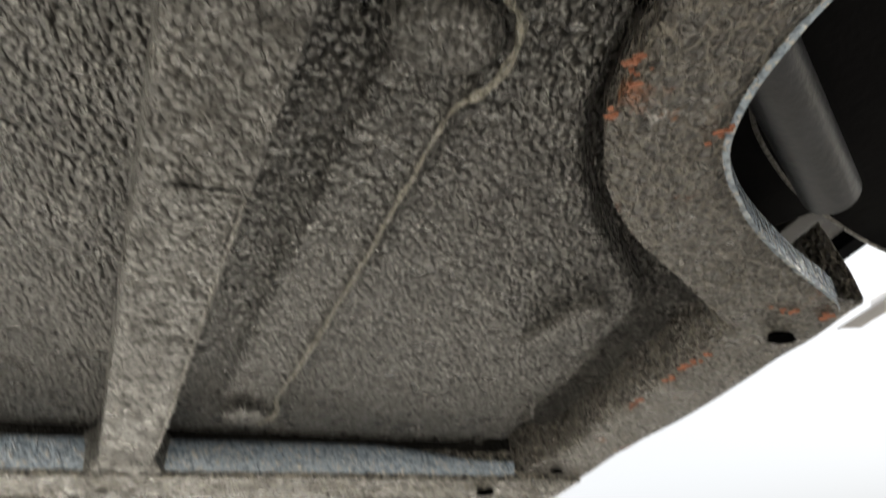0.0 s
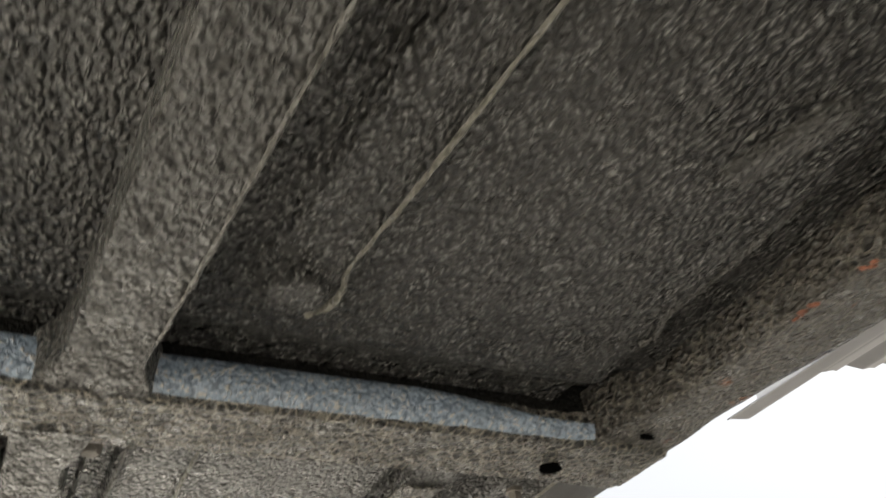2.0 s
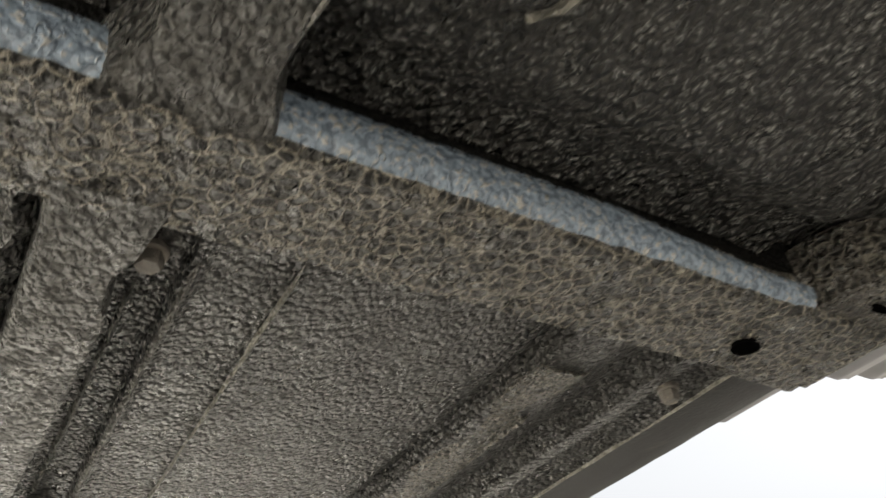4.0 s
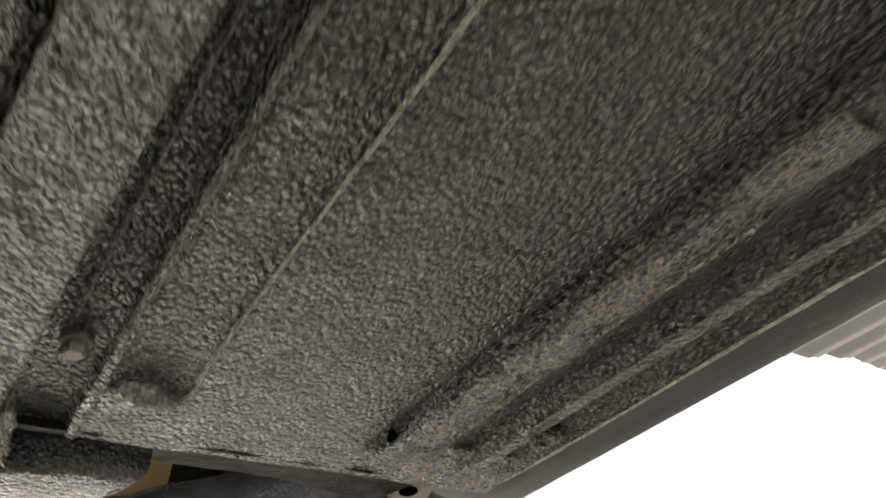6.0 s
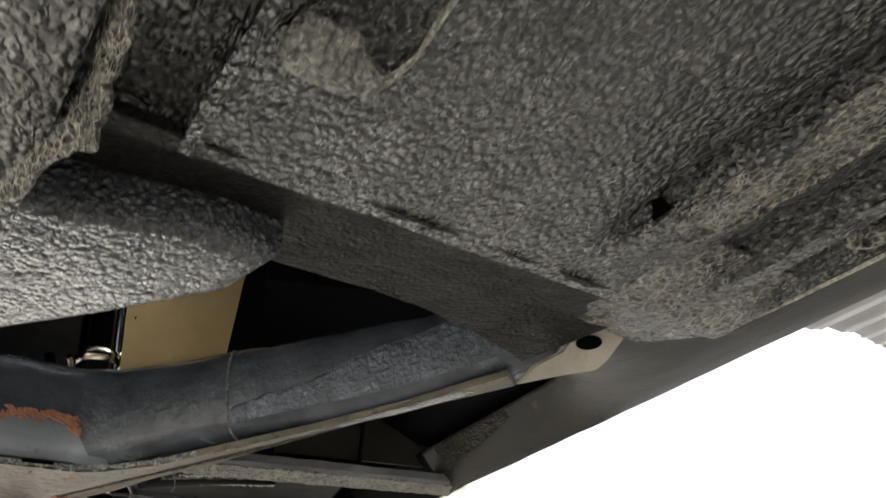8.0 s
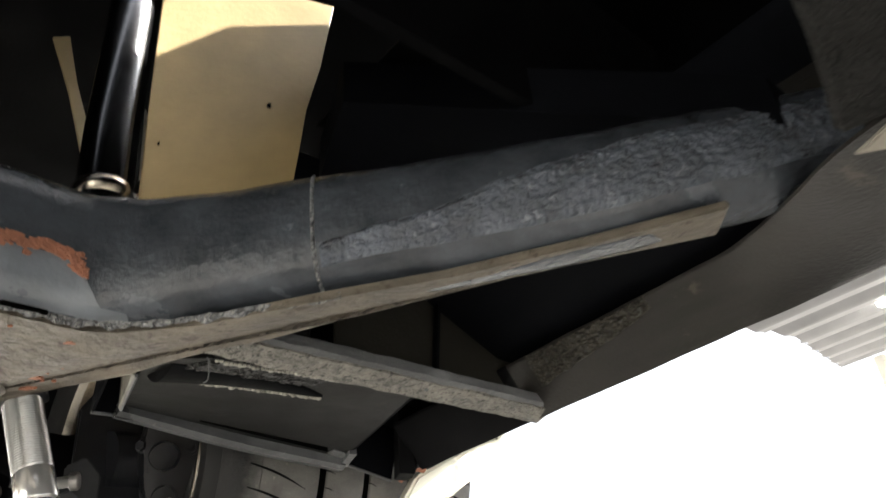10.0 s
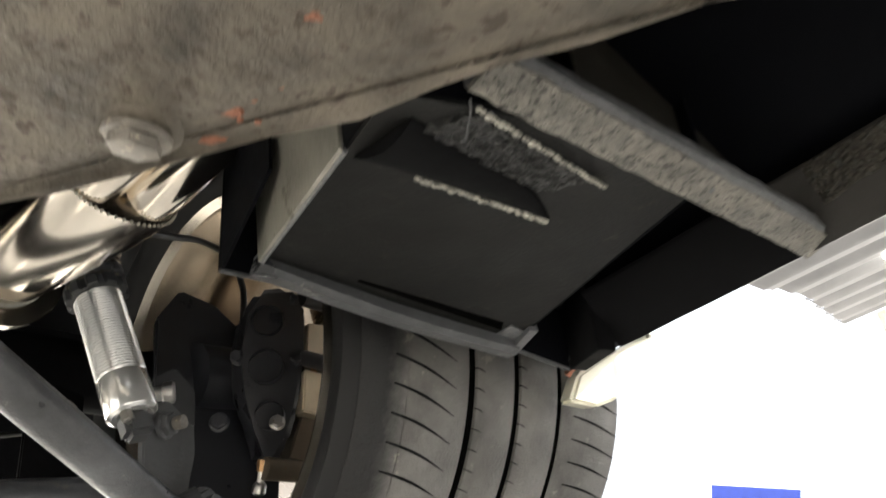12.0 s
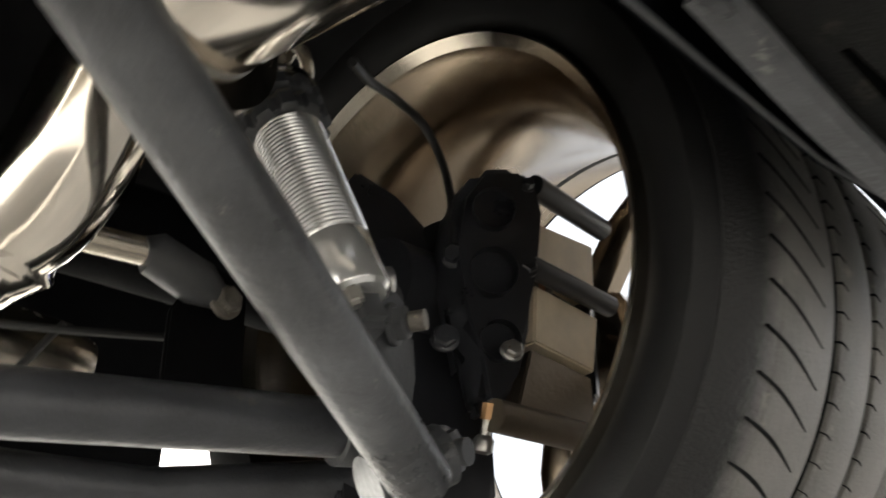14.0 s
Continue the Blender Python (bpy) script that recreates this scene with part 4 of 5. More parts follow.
chips = []
for x, y, lx, ly in ((0.2965, -0.582, 0.003, 0.016), (0.291, -0.606, 0.002, 0.012), (0.354, -0.566, 0.003, 0.010), (0.487, -0.262, 0.003, 0.012), (0.490, -0.325, 0.004, 0.016), (0.492, -0.355, 0.004, 0.012), (0.500, -0.425, 0.014, 0.008), (0.540, -0.425, 0.006, 0.006)):
    for _ in range(6):
        chips.append((Vector((x + rng.uniform(-lx, lx), y + rng.uniform(-ly, ly), 1.5648)), Vector((0, 0, -1)), rng.choice((0.0010, 0.0014, 0.0020, 0.0030))))
chip_ob = part("rust_speckle", flakes(chips, rng), RUST, body, "small rust chips on the flange")
chip_ob["kind"] = "stuff"

# lower plate under the tube, carrying the arm bolt
plate = [(-0.40, 1.17, 1.618), (0.10, 1.126, 1.6165), (0.165, 1.123, 1.6165), (0.215, 1.122, 1.6165), (0.235, 1.112, 1.6165), (0.275, 1.072, 1.6165), (0.328, 1.003, 1.620), (0.40, 0.945, 1.634), (0.46, 0.868, 1.642), (0.53, 0.795, 1.660),
         (0.566, 0.826, 1.668), (0.466, 0.938, 1.655), (0.389, 1.034, 1.642), (0.374, 1.041, 1.637), (0.342, 1.090, 1.632), (0.312, 1.120, 1.628), (0.290, 1.150, 1.626), (0.272, 1.190, 1.624), (0.235, 1.215, 1.616), (0.20, 1.255, 1.610), (0.16, 1.300, 1.605), (0.08, 1.38, 1.60), (-0.40, 1.42, 1.60)]
part("lower_plate", slab(plate, (0, 0, 0.007), 0.0015), PLATE, frame_rail, "dusty brown steel plate with rust stains")
stains = [(Vector((0.207 + rng.gauss(0, 0.012), 1.185 + rng.gauss(0, 0.024), 1.6155)), Vector((0, 0, -1)), rng.choice((0.0015, 0.002, 0.003, 0.005))) for _ in range(26)]
stains += [(Vector((rng.uniform(-0.05, 0.18), rng.uniform(1.15, 1.28), 1.6155)), Vector((0, 0, -1)), rng.choice((0.0015, 0.002, 0.004))) for _ in range(30)]
stain_ob = part("rust_stain", flakes(stains, rng), RUST, frame_rail, "scattered rust staining on the plate")
stain_ob["kind"] = "stuff"
for x, y in ((0.120, 1.1165), (0.175, 1.1160)):
    part("slot", block(pose(x, y, 1.6200, 0, 0, -2), (0.029, 0.0066, 0.0034), 0.0006), HOLE, frame_rail, "dark open slot in the seam")
part("bolt_boss", dome(0.178, 1.240, 1.611, 0.021, 0.021, 0.003), PLATE, frame_rail)
part("bolt_boss", dome(0.196, 1.196, 1.6155, 0.016, 0.016, 0.0025), PLATE, frame_rail)
nut = part("bolt", bolt_head(Matrix.Translation((0.178, 1.241, 1.608)) @ DOWN @ Matrix.Rotation(0.3, 4, "X"), 0.0128, 0.009, 0.0165), DARK_BOLT, frame_rail, "large scuffed hexagon bolt")

# diagonal brace to the sill
brace = thing("frame_brace", "pitted grey steel brace bar from the frame to the sill", "brace")
a, b = Vector((0.318, 1.141, 1.652)), Vector((0.716, 1.146, 1.672))
rings = []
for k in range(41):
    p = a + (b - a) * k / 40
    j = lambda i: noise.noise_vector(Vector((p.x * 45, i * 4.0, 1))) * 0.0012
    rings.append([p + Vector(o) + j(i) for i, o in enumerate([(0, -0.014, 0.010), (0, -0.015, 0.000), (0, -0.011, -0.004), (0, 0.013, -0.010), (0, 0.016, -0.007), (0, 0.016, 0.012)])])
part("bar", loft(rings), BRACE, brace)
rings = []
for k in range(61):
    p = a + (b - a) * k / 60
    j = lambda i: noise.noise_vector(Vector((p.x * 60, i * 4.0, 7))) * 0.0016
    rings.append([p + Vector(o) + j(i) for i, o in enumerate([(0, -0.0112, -0.0055), (0, 0.001, -0.0088), (0, 0.0135, -0.0118), (0, 0.0135, -0.0085), (0, -0.0112, -0.002)])])
part("bar_underside", loft(rings), PITTED, brace, "pitted pale scale under the bar")

# ---------------------------------------------------------------- boxed pocket ahead of the wheel
pocket = thing("sheet_metal_pocket", "black sheet-metal pocket with a grey lip ahead of the wheel", "panel")
P1, P2, P3, P4 = Vector((0.296, 1.236, 1.650)), Vector((0.355, 1.447, 1.706)), Vector((0.648, 1.448, 1.693)), Vector((0.564, 1.154, 1.680))
up = Vector((-0.004, -0.022, 0.016))
def pocket_at(u, v, drop=0.0):
    """A place on the twisted pocket floor: u across, v towards the wheel."""
    return P1 * (1 - u) * (1 - v) + P4 * u * (1 - v) + P2 * (1 - u) * v + P3 * u * v + Vector((0, 0, -drop))


def pocket_under(x, y, drop=0.0):
    """The place on the pocket floor over x and y."""
    u, v = 0.5, 0.3
    for _ in range(12):
        q = pocket_at(u, v)
        du, dv = pocket_at(u + 0.01, v) - q, pocket_at(u, v + 0.01) - q
        det = du.x * dv.y - du.y * dv.x
        ex, ey = x - q.x, y - q.y
        u += 0.01 * (ex * dv.y - ey * dv.x) / det
        v += 0.01 * (ey * du.x - ex * du.y) / det
    return pocket_at(u, v, drop)


rows = [[pocket_at(u / 16, -0.30 * (1 - u / 16) + (1 + 0.30 * (1 - u / 16)) * v / 16) + noise.noise_vector(Vector((u * 0.7, v * 0.7, 3))) * 0.0008 for u in range(17)] for v in range(17)]
bm = loft(rows, False, False)
back = bmesh.ops.extrude_face_region(bm, geom=bm.faces[:])
bmesh.ops.translate(bm, vec=(0, 0, 0.004), verts=[v for v in back["geom"] if isinstance(v, bmesh.types.BMVert)])
part("pocket_floor", bm, BOX_DARK, pocket, "smooth black pocket floor")
part("lip_slot", slab([pocket_under(x, y, 0.0012) for x, y in ((0.437, 1.4260), (0.510, 1.4225), (0.606, 1.4195), (0.616, 1.4330), (0.510, 1.4315), (0.437, 1.4300))], (0, 0, 0.0015), 0.0004), HOLE, pocket, "dark slot behind the lip")
part("corner_tab", slab([pocket_under(x, y, 0.0015) for x, y in ((0.616, 1.418), (0.648, 1.424), (0.648, 1.444), (0.618, 1.442))], (0, 0, 0.002), 0.0008), BRACE, pocket, "grey folded corner tab")
part("front_wall", slab([(0.45, 1.166, 1.688), (0.700, 1.166, 1.700), (0.700, 1.166, 1.95), (0.45, 1.166, 1.95)], (0, 0.003, 0), 0), PANEL, pocket, "dim brown-black front wall of the pocket")
# added sheet out of view, only to stop sun reaching the front wall
part("sun_blocker", slab([(0.43, 0.95, 1.97), (0.75, 0.95, 1.97), (0.75, 1.18, 1.97), (0.43, 1.18, 1.97)], (0, 0, 0.003), 0), BOX_DARK, pocket, "added unseen sheet that blocks sun from the front wall")
lift = Vector((-0.0225, -0.017, 0.18))
part("side_sheet", slab([P1 + Vector((-0.003, 0, -0.004)), P2 + Vector((-0.003, 0, -0.006)), P2 + lift * 2.2, P1 + lift * 1.2], (-0.003, 0, 0.001), 0.0008), BOX_SIDE, pocket, "bare grey side sheet")
lip = [(P2 + Vector((-0.006, 0.004, -0.006))), (P2 + P3) / 2 + Vector((0, 0.010, -0.008)), P3 + Vector((0.002, 0.004, -0.008))]
lp = [(-0.010, -0.005), (0.004, -0.007), (0.010, -0.003), (0.010, 0.012), (-0.004, 0.010)]
part("lip", tube(spline(lip, 8), 0.01, profile=lp), ARM, pocket, "scuffed dark rolled lip")
part("corner_lip", tube([P3 + Vector((0.003, 0.004, -0.006)), P3 + (P4 - P3) * 0.13 + Vector((0.001, 0, -0.002))], 0.01, profile=[(-0.006, -0.003), (0.004, -0.003), (0.004, 0.006), (-0.005, 0.006)]), ARM, pocket)
part("side_sheet", slab([P3 + Vector((0.002, 0.006, 0.001)), P4 + Vector((0.002, 0, 0.001)), P4 + Vector((0.03, 0, 0.26)), P3 + Vector((0.03, 0, 0.26))], (0.003, 0, 0), 0), LINER, pocket, "black outer side of the pocket")
part("lip", tube([P1 + Vector((-0.002, 0, -0.003)), P2 + Vector((-0.003, 0, -0.006))], 0.0018, 8), BRACE, pocket)
part("rear_sheet", slab([P2 + Vector((0, 0.006, 0)), P3 + Vector((0, 0.006, 0)), P3 + Vector((0.01, 0.0, 0.25)), P2 + Vector((0, 0, 0.25))], (0, 0.004, 0), 0), BOX_DARK, pocket)


def stitched(a, b, n, size, seed):
    """A coarse weld: a row of overlapping beads of uneven size."""
    bm = bmesh.new()
    a, b = Vector(a), Vector(b)
    for k in range(n):
        p = a + (b - a) * (k + 0.5) / n
        r = size * (0.75 + 0.5 * abs(noise.noise(Vector((k * 1.7, seed, 0)))))
        m = Matrix.Translation(p + noise.noise_vector(Vector((k * 0.9, seed, 4))) * size * 0.5) @ Matrix.Diagonal((1, 1, 0.8, 1))
        bmesh.ops.create_icosphere(bm, subdivisions=2, radius=r, matrix=m)
    return bm


def as_stuff(ob):
    ob["kind"] = "stuff"
    return ob


WELD_A = [pocket_under(x, y, 0.003) for x, y in ((0.322, 1.2445), (0.354, 1.245), (0.420, 1.248), (0.488, 1.250))]
WELD_B = [pocket_under(x, y, 0.003) for x, y in ((0.330, 1.162), (0.352, 1.1665), (0.420, 1.180), (0.490, 1.194))]
as_stuff(part("weld_bead", stitched(WELD_A[1], WELD_A[3], 27, 0.0035, 3), WELD, pocket, "row of pale weld beads"))
as_stuff(part("weld_bead", stitched(WELD_B[0], WELD_B[3], 34, 0.0026, 8), WELD, pocket, "row of pale weld beads"))
# dark tapered spar welded to the pocket floor
near = [(0.306, 1.2440), (0.322, 1.2445), (0.370, 1.2455), (0.420, 1.2475), (0.460, 1.249), (0.480, 1.2497), (0.490, 1.250)]
far = [(0.306, 1.188), (0.322, 1.193), (0.370, 1.205), (0.420, 1.216), (0.452, 1.2270), (0.474, 1.2385), (0.488, 1.2475)]
rings = []
for k, (p, q) in enumerate(zip(near, far)):
    ring = []
    for i in range(11):
        f = i / 10
        x, y = p[0] + (q[0] - p[0]) * f, p[1] + (q[1] - p[1]) * f
        ring.append(pocket_under(x, y, 0.001 + (0.010 - 0.0013 * k) * math.sin(math.pi * f) ** 0.7) + noise.noise_vector(Vector((x * 60, y * 60, 4))) * 0.0008)
    rings.append([*ring, pocket_under(*q, -0.01), pocket_under(*p, -0.01)])
part("spar", loft(rings), BLACK, pocket, "dark tapered spar welded under the pocket")
rows = []
for k in range(33):
    f = k / 32
    row = []
    for i in range(17):
        g = i / 16
        x = 0.312 + 0.140 * f + (0.020 + 0.004 * f) * g
        y = 1.199 + 0.026 * f - (0.036 - 0.004 * f) * g
        w = noise.noise(Vector((x * 130, y * 130, 1))) + 0.6 * noise.noise(Vector((x * 260, y * 260, 6)))
        row.append(pocket_under(x, y, 0.003 + 0.0034 * w if 0 < i < 16 and 0 < k < 32 else -0.002))
    rows.append(row)
part("pebbled_patch", loft(rows, False, False), SEAL_BLACK, pocket, "pebbled black sealer patch")
part("hook_wire", tube(spline([(0.322, 1.158, 1.640), (0.327, 1.164, 1.637), (0.330, 1.170, 1.634), (0.331, 1.174, 1.628), (0.328, 1.175, 1.625)], 6), 0.0006, 8), BRACKET, pocket)

# wheelhouse: black liner with its folded edge, and added closing sheets coloured as deep shade
house = thing("wheelhouse", "black wheelhouse liner round the rear wheel", "wheelhouse")
E0, E1, E2 = Vector((0.330, 1.478, 1.704)), Vector((0.545, 1.487, 1.722)), Vector((0.722, 1.440, 1.672))
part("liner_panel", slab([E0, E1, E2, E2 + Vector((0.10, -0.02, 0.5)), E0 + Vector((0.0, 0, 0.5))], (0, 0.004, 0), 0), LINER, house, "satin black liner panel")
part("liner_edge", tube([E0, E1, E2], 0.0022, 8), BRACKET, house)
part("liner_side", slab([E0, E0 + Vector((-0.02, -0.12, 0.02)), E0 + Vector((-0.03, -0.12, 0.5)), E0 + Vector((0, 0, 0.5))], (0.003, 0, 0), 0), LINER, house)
part("arch_roof", slab([(-1.4, 0.95, 2.26), (1.02, 0.95, 2.26), (1.02, 2.9, 2.26), (-1.4, 2.9, 2.26)], (0, 0, 0.03), 0), BLACK, house, "added black sheet standing for the shade over the axle")
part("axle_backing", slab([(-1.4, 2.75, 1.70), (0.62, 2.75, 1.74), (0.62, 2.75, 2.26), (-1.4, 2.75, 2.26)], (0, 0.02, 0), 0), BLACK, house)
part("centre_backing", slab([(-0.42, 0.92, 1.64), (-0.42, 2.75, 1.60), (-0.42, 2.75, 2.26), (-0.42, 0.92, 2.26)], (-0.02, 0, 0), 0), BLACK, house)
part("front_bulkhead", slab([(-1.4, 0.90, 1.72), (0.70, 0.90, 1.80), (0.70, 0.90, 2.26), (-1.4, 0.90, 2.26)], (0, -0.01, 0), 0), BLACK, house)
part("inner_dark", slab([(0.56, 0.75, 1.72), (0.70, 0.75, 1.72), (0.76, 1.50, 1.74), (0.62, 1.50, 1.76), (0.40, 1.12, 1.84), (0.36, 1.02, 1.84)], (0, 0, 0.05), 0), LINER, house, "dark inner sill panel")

quarter = thing("quarter_panel", "cream painted quarter panel lip behind the sill", "body panel")
lipq = [Vector(p) for p in ((0.790, 1.500, 1.668), (0.818, 1.500, 1.710), (0.936, 1.502, 1.774), (1.030, 1.503, 1.818), (0.994, 1.503, 1.777), (0.935, 1.502, 1.722), (0.886, 1.500, 1.686), (0.84, 1.499, 1.668))]
part("panel_lip", slab(lipq, (0.010, 0.03, 0.008), 0.005), CREAM, quarter, "rounded cream panel lip")
part("panel_skin", slab([(1.0, 1.50, 1.80), (1.06, 1.50, 1.92), (1.08, 1.6, 2.5), (1.03, 1.50, 2.5)], (0.004, 0.01, 0), 0), CREAM, quarter)
part("arch_edge", slab([(0.9356, 1.4413, 1.8551), (0.9299, 1.4413, 1.8172), (0.9157, 1.4413, 1.7763), (0.9252, 1.4413, 1.7782), (0.9404, 1.4413, 1.8124)], (0.004, 0.004, 0), 0.0008), CREAM, quarter, "cream sliver of the wheel arch edge")
part("rust_edge", ridge([(0.765, 1.478, 1.690), (0.800, 1.492, 1.712), (0.83, 1.497, 1.722)], 0.012, 0.006, 95, 0.9), RUST, quarter)
part("sill_end", slab([(0.70, 1.36, 1.656), (0.752, 1.44, 1.676), (0.80, 1.49, 1.712), (1.02, 1.495, 1.815), (1.02, 1.47, 2.2), (0.70, 1.36, 2.2)], (-0.02, 0.006, 0.0), 0.001), BLACK, quarter)

# ---------------------------------------------------------------- wheel
YAW, TILT = radians(4.6), radians(6.0)
HUB = Vector((0.504, 1.868, 1.789))
WN = Vector((math.cos(YAW) * math.cos(TILT), math.sin(YAW) * math.cos(TILT), math.sin(TILT)))
WM = aligned(HUB, WN)
wheel = thing("rear_wheel", "wide rear wheel with low-profile tyre and machined barrel", "wheel", at=tuple(HUB))
RL, RT = 0.265, 0.347
W0, W1 = 0.012, 0.470
tyre_profile = [(0.004, RL - 0.004), (-0.012, RL + 0.012), (-0.026, RL + 0.030), (-0.028, RL + 0.050), (-0.018, RT - 0.022), (-0.006, RT - 0.010), (W0, RT - 0.004), (0.06, RT - 0.0005), (0.20, RT), (W1 - 0.03, RT - 0.002), (W1, RT - 0.008), (W1 + 0.006, RT - 0.016), (W1 - 0.01, RT - 0.022), (0.28, RL - 0.002)]
tyre = part("tyre", revolve([(x, r - (0.008 if W0 - 0.03 < x < W1 + 0.01 and r > RT - 0.02 else 0)) for x, r in tyre_profile], WM, 160, True), RUBBER, wheel, "black low-profile tyre")


def tread_band(x0, x1, r=RT):
    prof = [(x0, r - 0.010), (x0 + 0.0015, r - 0.0012), (x0 + 0.004, r), (x1 - 0.004, r), (x1 - 0.0015, r - 0.0012), (x1, r - 0.010)]
    return revolve(prof, WM, 160, True)


def shoulder_falloff(m, dimmed, x0, x1):
    """Darkens the dusty tread over the tyre's shoulder, x0 to x1 across, as painted light falloff with a feathered
    edge.
    """
    nodes, links = m.node_tree.nodes, m.node_tree.links
    base = nodes["Principled BSDF"].inputs["Base Color"]
    dusted = base.links[0].from_socket
    co = nodes.new("ShaderNodeTexCoord").outputs["Object"]
    across = nodes.new("ShaderNodeVectorMath")
    across.operation = "DOT_PRODUCT"
    across.inputs[1].default_value = WN
    links.new(co, across.inputs[0])
    ragged = noise_node(nodes, links, co, 90, 4, 0.6).outputs["Fac"]
    x = math_node(nodes, links, "SUBTRACT", across.outputs["Value"], WN.dot(HUB) + x0)
    x = math_node(nodes, links, "DIVIDE", x, x1 - x0)
    x = math_node(nodes, links, "MULTIPLY_ADD", ragged, 0.5, x)
    fade = ramp(nodes, links, x, [(0.25, (0.0,)), (1.0, (1.0,))])
    links.new(mix_node(nodes, links, fade.outputs["Color"], dimmed, dusted), base)


# the shoulder's falling light is put into the tread colour
shoulder_falloff(TREAD, (0.013, 0.013, 0.0135), 0.014, 0.056)
SHOULDER = 0.040
part("shoulder", revolve([(-0.012, RT - 0.030), (-0.012, RT - 0.0190), (-0.004, RT - 0.0120), (0.006, RT - 0.0070), (0.018, RT - 0.0032), (SHOULDER, RT - 0.0012), (SHOULDER, RT - 0.012)], WM, 160, True), TREAD, tyre, "rounded tyre shoulder with its light falloff painted black")
GROOVES = [0.145, 0.228, 0.318]
edges = [SHOULDER, *GROOVES, W1 - 0.004]
for k, (e0, e1) in enumerate(zip(edges, edges[1:])):
    part("tread_rib", tread_band(e0 + (0.0055 if k else 0), e1 - (0.0055 if k < 3 else 0), RT - (0.004 if k == 3 else 0.001 if k == 0 else 0)), TREAD, tyre, "dusty grey tread rib")


def sipe(x0, x1, a0, a1, wide, r):
    """A slanted tread cut lying flush in the rib, as a thin dark wedge."""
    rings = []
    for k in range(9):
        f = k / 8
        x, a = x0 + (x1 - x0) * f, a0 - (a1 - a0) * f + 0.118 * (a1 - a0) * math.sin(math.pi * f)
        h = wide / r * (0.15 + math.sin(math.pi * min(1, f * 0.9 + 0.1)) * 0.85) / 2
        rings.append([WM @ Vector((x, q * math.cos(b), q * math.sin(b))) for b, q in ((a - h, r + 0.0006), (a + h, r + 0.0006), (a + h, r - 0.006), (a - h, r - 0.006))])
    return loft(rings)


for k in range(70):
    a = 2 * math.pi * k / 70
    part("tread_cut", sipe(0.022, 0.116, a, a + 0.085, 0.0034, RT - 0.001), BLACK, tyre)
    part("tread_cut", sipe(GROOVES[2] + 0.035, W1 - 0.006, a + 0.05, a + 0.12, 0.0034, RT - 0.004), BLACK, tyre)
for g in GROOVES:
    part("tread_groove", revolve([(g - 0.007, RT - 0.009), (g - 0.007, RT - 0.0045), (g + 0.007, RT - 0.0045), (g + 0.007, RT - 0.009)], WM, 160, True), HOLE, tyre)
for k in range(92):
    a = 2 * math.pi * k / 92
    part("tread_cut", sipe(GROOVES[0] + 0.004, GROOVES[0] + 0.020, a, a + 0.012, 0.0014, RT), BLACK, tyre)
    part("tread_cut", sipe(GROOVES[1] + 0.004, GROOVES[1] + 0.018, a + 0.03, a + 0.042, 0.0014, RT), BLACK, tyre)

barrel = [(-0.008, RL), (-0.010, RL - 0.003), (-0.002, RL - 0.006), (0.016, RL - 0.011), (0.026, RL - 0.022), (0.055, RL - 0.026), (0.066, RL - 0.034), (0.10, RL - 0.040), (0.17, RL - 0.040), (0.235, RL - 0.030), (0.27, RL - 0.012), (0.40, RL + 0.040), (0.468, RL + 0.055), (0.465, RL + 0.060), (0.38, RL + 0.045), (0.27, RL - 0.004), (0.12, RL - 0.022), (0.02, RL - 0.002)]
rim = part("rim", revolve(barrel, WM, 128, True), RIM, wheel, "brushed bronze-lit wheel barrel")
part("rim_lip", revolve([(-0.0120, RL + 0.0002), (-0.0135, RL - 0.0004), (-0.0135, RL - 0.0028), (-0.0120, RL - 0.0042), (-0.002, RL - 0.0125), (0.0, RL - 0.008), (-0.004, RL + 0.0045)], WM, 128, True), LIP, rim, "bright machined lip")
part("balance_weight", block(WM @ pose(0.12, (RL - 0.043) * math.cos(2.35), (RL - 0.043) * math.sin(2.35), 45), (0.012, 0.02, 0.003), 0.001), ROTOR, rim)
for k in range(5):
    a0 = radians(40 + 72 * k)
    spoke = []
    for f in (0, 0.15, 0.5, 0.85, 1.0):
        r = 0.055 + (RL - 0.016 - 0.055) * f
        w = 0.022 - 0.006 * f
        x = 0.275 - 0.02 * math.sin(math.pi * f)
        cc, ss = Vector((0, math.cos(a0), math.sin(a0))), Vector((0, -math.sin(a0), math.cos(a0)))
        spoke.append([WM @ (cc * r + ss * (w * p) + Vector((x + q, 0, 0))) for p, q in ((-1, -0.010), (-0.7, -0.014), (0.7, -0.014), (1, -0.010), (0.8, 0.02), (-0.8, 0.02))])
    part("spoke", loft(spoke), RIM, rim)
part("wheel_centre", revolve([(0.27, 0.0), (0.27, 0.075), (0.285, 0.085), (0.325, 0.08), (0.33, 0.0)], WM, 40), RIM, rim)

# ---------------------------------------------------------------- brake
rotor = thing("brake_rotor", "vented iron brake rotor with rusty edge", "brake disc", at=tuple(HUB))
part("disc", revolve([(0.085, 0.07), (0.085, 0.092), (0.095, 0.092), (0.095, 0.08), (0.107, 0.08), (0.107, 0.092), (0.117, 0.092), (0.117, 0.07)], WM, 72, True), ROTOR, rotor)
part("hub", revolve([(-0.03, 0.0), (-0.03, 0.045), (0.28, 0.045), (0.28, 0.0)], WM, 32), CALIPER, rotor, "dark axle hub")
part("hat", revolve([(0.04, 0.05), (0.04, 0.085), (0.117, 0.09), (0.117, 0.05)], WM, 48, True), CALIPER, rotor, "black rotor hat")
